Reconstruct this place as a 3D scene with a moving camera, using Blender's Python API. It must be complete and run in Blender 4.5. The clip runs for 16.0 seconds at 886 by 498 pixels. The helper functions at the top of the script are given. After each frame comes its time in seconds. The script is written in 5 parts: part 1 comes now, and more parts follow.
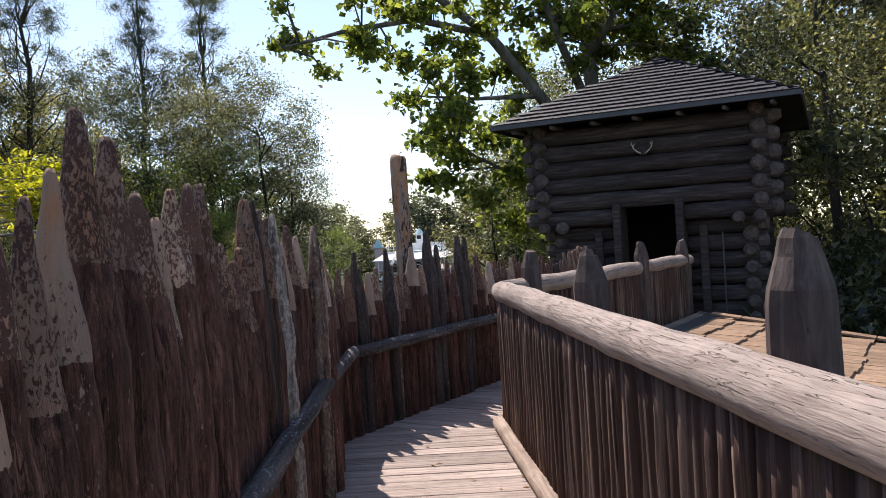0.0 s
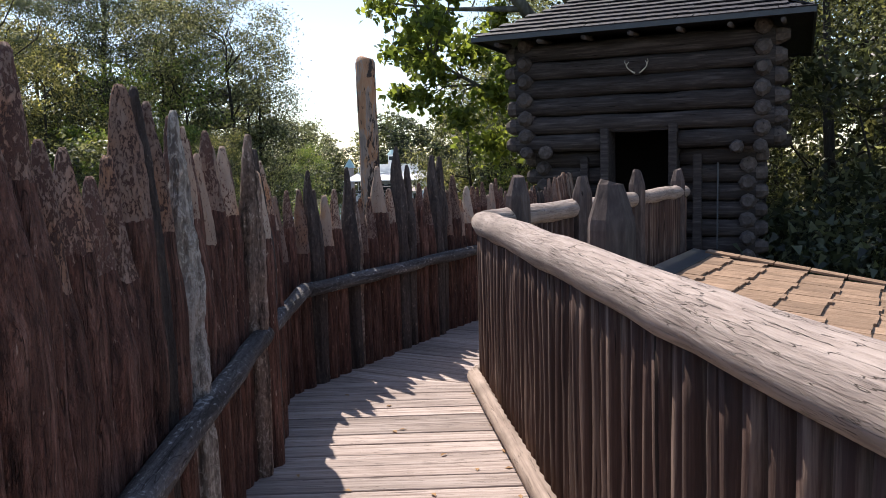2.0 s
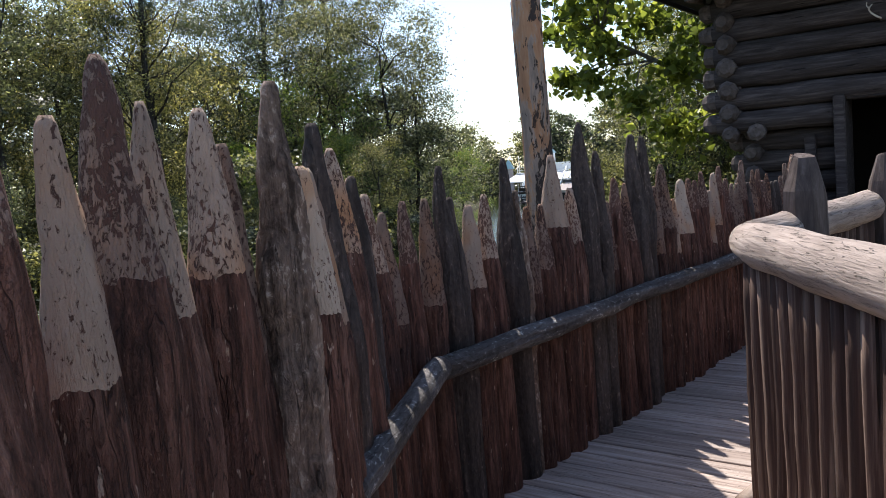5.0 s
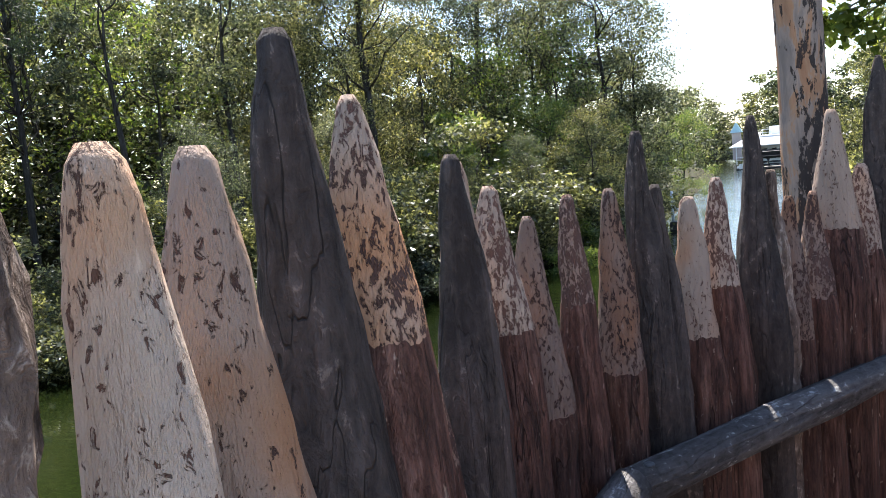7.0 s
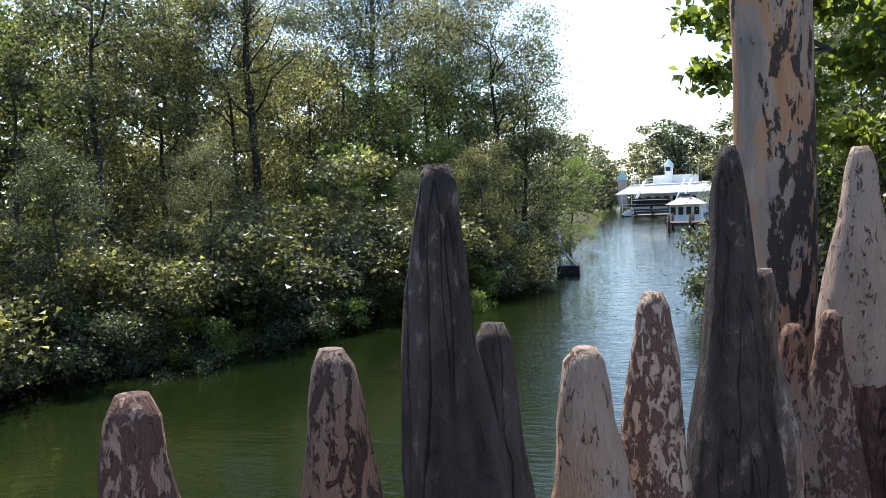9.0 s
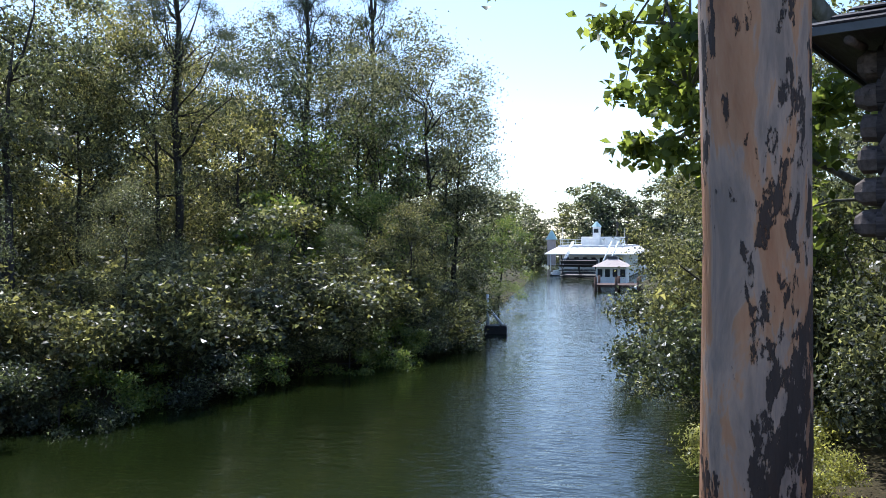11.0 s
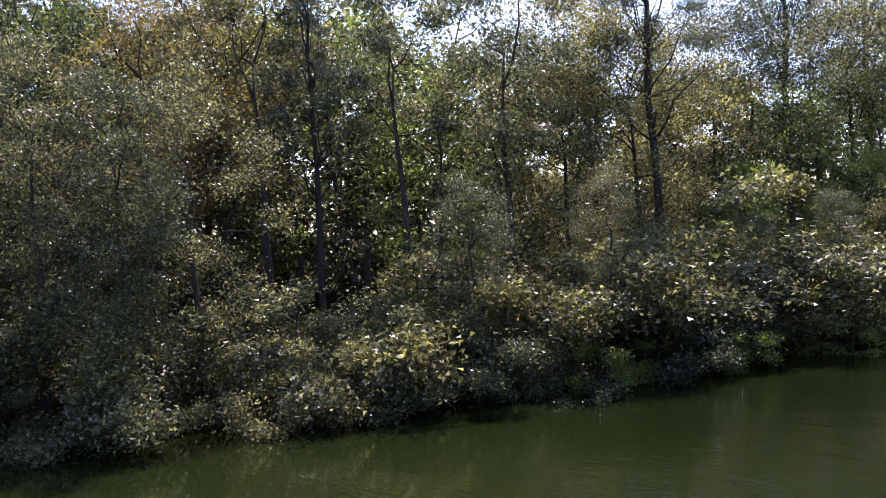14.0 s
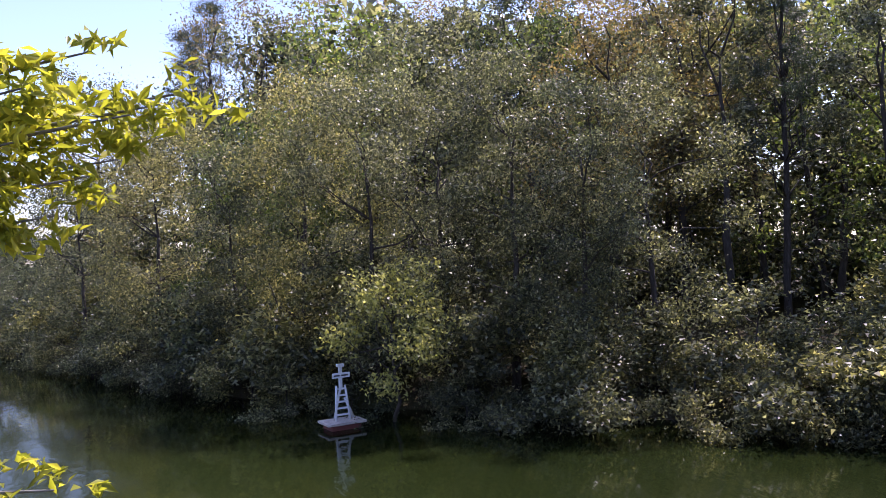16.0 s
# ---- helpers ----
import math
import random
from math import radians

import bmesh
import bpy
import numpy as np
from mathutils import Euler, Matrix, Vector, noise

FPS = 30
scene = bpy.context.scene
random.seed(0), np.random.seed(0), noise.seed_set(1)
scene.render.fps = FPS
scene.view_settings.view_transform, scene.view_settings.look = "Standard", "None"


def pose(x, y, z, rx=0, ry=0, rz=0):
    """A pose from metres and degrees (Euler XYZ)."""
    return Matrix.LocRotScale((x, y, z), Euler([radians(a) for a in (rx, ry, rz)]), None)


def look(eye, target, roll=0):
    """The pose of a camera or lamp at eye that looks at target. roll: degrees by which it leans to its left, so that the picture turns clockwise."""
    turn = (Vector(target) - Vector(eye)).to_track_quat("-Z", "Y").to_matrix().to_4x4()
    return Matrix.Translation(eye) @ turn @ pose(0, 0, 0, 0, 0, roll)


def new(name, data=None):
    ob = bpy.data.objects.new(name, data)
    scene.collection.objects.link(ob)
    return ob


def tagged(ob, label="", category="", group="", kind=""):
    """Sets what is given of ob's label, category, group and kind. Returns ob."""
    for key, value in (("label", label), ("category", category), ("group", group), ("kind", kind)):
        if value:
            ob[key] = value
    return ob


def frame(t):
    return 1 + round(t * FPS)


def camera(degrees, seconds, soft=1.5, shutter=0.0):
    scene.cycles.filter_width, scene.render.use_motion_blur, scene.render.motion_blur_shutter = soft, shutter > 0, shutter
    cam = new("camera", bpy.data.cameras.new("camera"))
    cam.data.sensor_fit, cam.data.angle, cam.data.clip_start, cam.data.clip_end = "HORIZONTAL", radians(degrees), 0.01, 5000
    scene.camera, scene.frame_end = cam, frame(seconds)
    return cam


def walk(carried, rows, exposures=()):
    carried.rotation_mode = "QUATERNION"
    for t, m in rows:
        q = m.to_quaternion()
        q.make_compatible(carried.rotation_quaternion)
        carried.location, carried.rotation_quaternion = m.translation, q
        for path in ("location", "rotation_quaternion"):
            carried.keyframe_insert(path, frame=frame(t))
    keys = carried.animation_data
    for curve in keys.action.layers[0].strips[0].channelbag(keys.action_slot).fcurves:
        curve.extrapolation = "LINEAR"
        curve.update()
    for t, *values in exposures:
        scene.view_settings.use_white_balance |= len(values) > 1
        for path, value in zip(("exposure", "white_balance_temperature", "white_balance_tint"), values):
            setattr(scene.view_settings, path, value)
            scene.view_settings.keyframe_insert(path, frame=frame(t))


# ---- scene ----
cam = camera(57.2, 16.0, 0.55)
PATH = [
    (0, (0.309, -1.856, 1.369), (0.286, 0.143, 1.356), -3.4),
    (0.5, (0.294, -1.680, 1.353), (0.163, 0.315, 1.310), -3.6),
    (1, (0.271, -1.429, 1.360), (0.172, 0.566, 1.258), -3.1),
    (1.5, (0.266, -1.214, 1.373), (0.259, 0.779, 1.201), -3.0),
    (2, (0.301, -0.886, 1.355), (0.340, 1.103, 1.150), -1.5),
    (2.5, (0.270, -0.600, 1.332), (0.274, 1.389, 1.130), -2.0),
    (3, (0.245, -0.256, 1.356), (0.255, 1.734, 1.151), -3.8),
    (3.5, (0.267, 0.092, 1.351), (0.153, 2.080, 1.159), -4.3),
    (4, (0.241, 0.417, 1.331), (-0.062, 2.386, 1.159), -4.2),
    (4.2, (0.215, 0.579, 1.315), (-0.104, 2.546, 1.144), -4.2),
    (6.3, (-0.001, 2.032, 1.307), (-0.555, 3.941, 1.084), -4.8),
    (6.5, (-0.011, 2.148, 1.303), (-0.630, 4.036, 1.073), -4.6),
    (7, (-0.058, 2.408, 1.321), (-0.916, 4.202, 1.106), -5.5),
    (7.5, (-0.135, 2.748, 1.329), (-1.030, 4.526, 1.136), -5.1),
    (8, (-0.177, 3.059, 1.315), (-1.006, 4.869, 1.121), -5.5),
    (8.5, (-0.215, 3.361, 1.332), (-0.999, 5.194, 1.163), -4.2),
    (9, (-0.250, 3.650, 1.328), (-0.859, 5.549, 1.179), -2.6),
    (9.5, (-0.252, 3.901, 1.372), (-0.753, 5.834, 1.269), -2.8),
    (10, (-0.263, 4.081, 1.406), (-0.732, 6.025, 1.369), -0.5),
    (10.2, (-0.286, 4.137, 1.405), (-0.743, 6.084, 1.383), 0.0),
    (10.9, (-0.290, 4.128, 1.500), (-0.734, 6.078, 1.474), 0.0),
    (11.6, (-0.335, 4.112, 1.575), (-0.767, 6.065, 1.546), 0.0),
    (12.3, (-0.385, 4.098, 1.599), (-0.806, 6.053, 1.567), -0.0),
    (12.5, (-0.389, 4.099, 1.599), (-0.830, 6.050, 1.566), 0.2),
    (13, (-0.383, 4.099, 1.601), (-1.011, 5.998, 1.568), 0.1),
    (13.5, (-0.384, 4.101, 1.600), (-1.413, 5.816, 1.545), -1.1),
    (14, (-0.385, 4.099, 1.599), (-1.814, 5.498, 1.551), -3.9),
    (14.5, (-0.385, 4.100, 1.600), (-2.072, 5.174, 1.584), -4.9),
    (15, (-0.386, 4.100, 1.600), (-2.213, 4.915, 1.601), -5.1),
    (15.5, (-0.385, 4.099, 1.600), (-2.294, 4.695, 1.597), -4.7),
    (16, (-0.384, 4.100, 1.599), (-2.334, 4.546, 1.602), -2.2),
]
walk(cam, [(t, look(eye, target, roll)) for t, eye, target, roll in PATH],
     [(0, 0.5, 6700, 15), (4.2, 0.7, 6500, 11), (6.3, 0.95, 6500, 11), (7, 1.45, 6400, 10), (8, 1.28, 6300, 9), (9, 1.02, 6200, 8), (10, 0.78, 5900, 10), (12.3, 0.72, 5700, 13), (13.3, 0.8, 5800, 16), (14.5, 1.12, 6200, 38), (15.2, 1.05, 6100, 38), (16, 1.0, 6000, 38)])

# ---- light ----
SUN_HEAD, SUN_UP = -29.5, 57.7          # degrees: heading (clockwise from +y) and elevation
world = bpy.data.worlds.new("sky")
scene.world = world
world.use_nodes = True
wn = world.node_tree.nodes
sky = wn.new("ShaderNodeTexSky")
sky.sky_type, sky.sun_disc = "NISHITA", False
sky.sun_elevation, sky.sun_rotation = radians(SUN_UP), radians(SUN_HEAD)
sky.air_density, sky.dust_density, sky.ozone_density = 1.0, 0.6, 1.2
world.node_tree.links.new(sky.outputs[0], wn["Background"].inputs[0])
wn["Background"].inputs[1].default_value = 0.15
sun = new("sun", bpy.data.lights.new("sun", "SUN"))
sun.data.energy, sun.data.angle, sun.data.color = 5.0, radians(0.6), (1.0, 0.95, 0.87)
_a, _b = radians(SUN_HEAD), radians(SUN_UP)
sun.matrix_world = look((math.sin(_a) * math.cos(_b) * 40, math.cos(_a) * math.cos(_b) * 40, math.sin(_b) * 40), (0, 0, 0))

# ---- materials ----


class Net:
    """A small wrapper for building node materials."""

    def __init__(self, name):
        self.mat = bpy.data.materials.new(name)
        self.mat.use_nodes = True
        self.n, self.l = self.mat.node_tree.nodes, self.mat.node_tree.links
        self.bsdf = self.n["Principled BSDF"]
        self.coord = self.n.new("ShaderNodeTexCoord").outputs["Object"]
        self.info = self.n.new("ShaderNodeObjectInfo")

    def put(self, socket, value):
        if hasattr(value, "is_linked"):
            self.l.new(value, socket)
        elif isinstance(value, tuple) and len(value) == 3 and socket.type == "RGBA":
            socket.default_value = (*value, 1)
        else:
            socket.default_value = value

    def mapped(self, scale):
        m = self.n.new("ShaderNodeMapping")
        shift = self.n.new("ShaderNodeVectorMath")
        shift.operation = "MULTIPLY_ADD"
        self.l.new(self.info.outputs["Random"], shift.inputs[0])
        shift.inputs[1].default_value = (37.0, 53.0, 71.0)
        self.l.new(self.coord, shift.inputs[2])
        self.l.new(shift.outputs[0], m.inputs[0])
        m.inputs["Scale"].default_value = scale
        return m.outputs[0]

    def noise(self, scale, detail=4.0, rough=0.6, dist=0.0):
        t = self.n.new("ShaderNodeTexNoise")
        self.l.new(self.mapped(scale), t.inputs["Vector"])
        t.inputs["Scale"].default_value = 1.0
        t.inputs["Detail"].default_value, t.inputs["Roughness"].default_value, t.inputs["Distortion"].default_value = detail, rough, dist
        return t.outputs["Fac"]

    def ramp(self, fac, stops):
        r = self.n.new("ShaderNodeValToRGB")
        self.put(r.inputs[0], fac)
        e = r.color_ramp.elements
        while len(e) < len(stops):
            e.new(0.5)
        for el, (p, c) in zip(e, stops):
            el.position = p
            el.color = (*c, 1) if isinstance(c, tuple) else (c, c, c, 1)
        return r.outputs[0]

    def math(self, op, a, b=0.0):
        m = self.n.new("ShaderNodeMath")
        m.operation = op
        self.put(m.inputs[0], a)
        self.put(m.inputs[1], b)
        return m.outputs[0]

    def mix(self, fac, a, b, mode="MIX"):
        m = self.n.new("ShaderNodeMix")
        m.data_type, m.blend_type = "RGBA", mode
        self.put(m.inputs[0], fac)
        self.put(m.inputs[6], a)
        self.put(m.inputs[7], b)
        return m.outputs[2]

    def z(self):
        s = self.n.new("ShaderNodeSeparateXYZ")
        self.l.new(self.coord, s.inputs[0])
        return s.outputs[2]

    def bump(self, height, strength, distance=0.01):
        b = self.n.new("ShaderNodeBump")
        b.inputs["Strength"].default_value, b.inputs["Distance"].default_value = strength, distance
        self.put(b.inputs["Height"], height)
        self.l.new(b.outputs[0], self.bsdf.inputs["Normal"])

    def finish(self, color, rough=0.8, spec=0.3, metal=0.0):
        self.put(self.bsdf.inputs["Base Color"], color)
        self.put(self.bsdf.inputs["Roughness"], rough)
        self.bsdf.inputs["Specular IOR Level"].default_value = spec
        self.bsdf.inputs["Metallic"].default_value = metal
        return self.mat


def wood(name, dark, mid, light, grain=(40, 40, 2.5), blotch=(3, 3, 1), rough=0.85, relief=0.6, vary=0.25, lines=False):
    """Weathered wood: stretched grain, blotches and fine cracks."""
    w = Net(name)
    g = w.noise(grain, 6, 0.65, 0.3)
    col = w.ramp(g, [(0.3, dark), (0.5, mid), (0.72, light)])
    bl = w.noise(blotch, 4, 0.6)
    col = w.mix(w.ramp(bl, [(0.42, 0.0), (0.68, 0.55)]), col, tuple(c * 0.55 for c in mid))
    tone = w.math("MULTIPLY_ADD", w.info.outputs["Random"], vary)
    w.put(tone.node.inputs[2], 1 - vary / 2)
    col = w.mix(1.0, col, tone, "MULTIPLY")
    crack = w.ramp(w.noise(tuple(a * 1.6 for a in grain), 3, 0.5), [(0.29, 0.15), (0.325, 1.0)])
    col = w.mix(crack, tuple(c * 0.4 for c in dark), col)
    h = w.math("ADD", w.math("MULTIPLY", crack, 0.7), w.math("MULTIPLY", g, 0.6))
    if lines:
        off = w.math("ABSOLUTE", w.math("SUBTRACT", w.noise(tuple(a * 0.8 for a in grain), 3, 0.5, 0.1), 0.5))
        line = w.ramp(off, [(0.001, 0.2), (0.007, 1.0)])
        col = w.mix(line, tuple(c * 0.4 for c in dark), col)
        h = w.math("ADD", h, w.math("MULTIPLY", line, 0.5))
    w.bump(h, relief, 0.012)
    return w.finish(col, rough, 0.25)


def plain(name, a, b, rough=0.6, scale=(6, 6, 6), relief=0.1, spec=0.4, metal=0.0):
    w = Net(name)
    n = w.noise(scale, 5, 0.6)
    fine = w.noise(tuple(s * 9 for s in scale), 3, 0.6)
    col = w.ramp(w.math("MULTIPLY_ADD", fine, 0.35), [(0.3, a), (0.85, b)])
    col.node.inputs[0].links[0].from_node.inputs[2].default_value = 0.0
    w.l.new(n, col.node.inputs[0].links[0].from_node.inputs[2])
    w.bump(fine, relief, 0.01)
    return w.finish(col, rough, spec, metal)


def stake_paint(name, upper, lower, under, line=0.98, spread=0.12, patch=0.55):
    """Painted stake: flaking paler paint on the upper part over red-brown, ending at a ragged level line."""
    w = Net(name)
    grain = w.noise((34, 34, 3.2), 6, 0.65, 0.4)
    low = w.ramp(grain, [(0.3, tuple(c * 0.3 for c in lower)), (0.5, lower), (0.7, (lower[0] * 1.9, lower[1] * 2.3, lower[2] * 2.4))])
    low = w.mix(0.6, low, w.ramp(w.noise((75, 75, 10), 5, 0.7, 0.3), [(0.36, 0.12), (0.64, 0.88)]), "OVERLAY")
    wear = w.noise((120, 120, 62), 8, 0.7, 0.6)
    shift = w.math("MULTIPLY_ADD", w.info.outputs["Random"], 0.09)
    shift.node.inputs[2].default_value = -0.045
    wide = w.noise((13, 13, 6), 3, 0.55, 0.4)
    wear = w.math("ADD", w.math("MULTIPLY", wear, 0.76), w.math("MULTIPLY", wide, 0.24))
    flakes = w.ramp(w.math("ADD", wear, shift), [(patch - 0.012, 0.0), (patch + 0.012, 1.0)])
    chips = w.ramp(w.math("ADD", wear, shift), [(0.345, 0.9), (0.36, 0.0)])
    low = w.mix(chips, low, tuple(c * 0.85 for c in upper))
    blot = w.noise((6, 6, 4), 3, 0.5)
    top = w.ramp(blot, [(0.34, tuple(c * 0.8 for c in upper)), (0.5, upper), (0.68, (upper[0] * 1.08, upper[1] * 0.76, upper[2] * 0.52))])
    mid = w.ramp(blot, [(0.4, under), (0.62, tuple(c * 0.6 for c in under))])
    top = w.mix(flakes, top, mid)
    level = w.math("MULTIPLY_ADD", w.info.outputs["Random"], spread)
    level.node.inputs[2].default_value = line - spread / 2
    ragged = w.math("MULTIPLY", w.math("SUBTRACT", w.noise((25, 25, 25), 3, 0.6), 0.5), 0.05)
    above = w.math("GREATER_THAN", w.math("ADD", w.z(), ragged), level)
    col = w.mix(above, low, top)
    speck = w.ramp(w.noise((60, 60, 18), 4, 0.6), [(0.66, 0.0), (0.70, 0.7)])
    col = w.mix(speck, col, tuple(min(1, c * 1.3) for c in upper))
    tone = w.math("MULTIPLY_ADD", w.info.outputs["Random"], 0.5)
    tone.node.inputs[2].default_value = 0.75
    col = w.mix(1.0, col, tone, "MULTIPLY")
    crack = w.ramp(w.math("ABSOLUTE", w.math("SUBTRACT", w.noise((18, 18, 1.5), 3, 0.55, 0.4), 0.5)), [(0.002, 0.3), (0.006, 1.0)])
    crack = w.math("MAXIMUM", crack, above)
    col = w.mix(crack, tuple(c * 0.25 for c in lower), col)
    rough_wood = w.math("SUBTRACT", 1.0, w.math("MULTIPLY", above, 0.7))
    h = w.math("ADD", w.math("MULTIPLY", grain, rough_wood), w.math("ADD", w.math("MULTIPLY", flakes, -0.45), w.math("MULTIPLY", crack, 0.8)))
    h = w.math("ADD", h, w.math("MULTIPLY", w.noise((70, 70, 14), 5, 0.7), 0.5))
    w.bump(h, 1.0, 0.028)
    return w.finish(col, 0.76, 0.28)


def crusty(name, dark, mid, crust, where=0.56, ridge=1.0):
    """Dark stake: vertical ridges, fine cracks and small pale crusts of lichen and old paint."""
    w = Net(name)
    rib = w.noise((24, 24, 1.8), 4, 0.6, 0.3)
    chip = w.noise((60, 60, 34), 6, 0.68, 0.5)
    wide = w.noise((9, 9, 4), 3, 0.55)
    col = w.ramp(w.math("ADD", w.math("MULTIPLY", rib, 0.6), w.math("MULTIPLY", chip, 0.4)), [(0.40, dark), (0.5, mid), (0.62, tuple(c * 1.7 for c in mid))])
    pale = w.ramp(w.math("ADD", w.math("MULTIPLY", chip, 0.62), w.math("ADD", w.math("MULTIPLY", rib, 0.2), w.math("MULTIPLY", wide, 0.18))), [(where - 0.02, 0.0), (where + 0.02, 0.85)])
    col = w.mix(pale, col, crust)
    tone = w.math("MULTIPLY_ADD", w.info.outputs["Random"], 0.5)
    tone.node.inputs[2].default_value = 0.75
    col = w.mix(1.0, col, tone, "MULTIPLY")
    crack = w.ramp(w.math("ABSOLUTE", w.math("SUBTRACT", w.noise((20, 20, 1.6), 3, 0.55, 0.4), 0.5)), [(0.002, 0.55), (0.006, 1.0)])
    col = w.mix(crack, tuple(c * 0.35 for c in dark), col)
    h = w.math("ADD", w.math("MULTIPLY", rib, 1.6 * ridge), w.math("ADD", w.math("MULTIPLY", crack, 0.6), w.math("MULTIPLY", chip, 0.9 * ridge)))
    w.bump(h, 1.0, 0.03)
    return w.finish(col, 0.8, 0.22)


def leafy(name, dark, mid, light, through_=0.45, rough=0.42, spec=0.5, vary=True):
    """Foliage: each leaf its own tint, light passing through, waxy top."""
    w = Net(name)
    geo = w.n.new("ShaderNodeNewGeometry")
    col = w.ramp(geo.outputs["Random Per Island"], [(0.0, dark), (0.62, mid), (1.0, light)])
    tone = w.ramp(w.info.outputs["Random"], [(0.0, (0.46, 0.54, 0.54)), (0.45, (0.95, 0.95, 0.92)), (1.0, (1.38, 1.25, 0.82))])
    if vary:
        col = w.mix(1.0, col, tone, "MULTIPLY")
    w.finish(col, rough, spec)
    tr = w.n.new("ShaderNodeBsdfTranslucent")
    w.l.new(w.mix(1.0, col, (1.65, 1.6, 0.95), "MULTIPLY"), tr.inputs[0])
    mixer = w.n.new("ShaderNodeMixShader")
    mixer.inputs[0].default_value = through_
    w.l.new(w.bsdf.outputs[0], mixer.inputs[1])
    w.l.new(tr.outputs[0], mixer.inputs[2])
    w.l.new(mixer.outputs[0], w.n["Material Output"].inputs[0])
    return w.mat


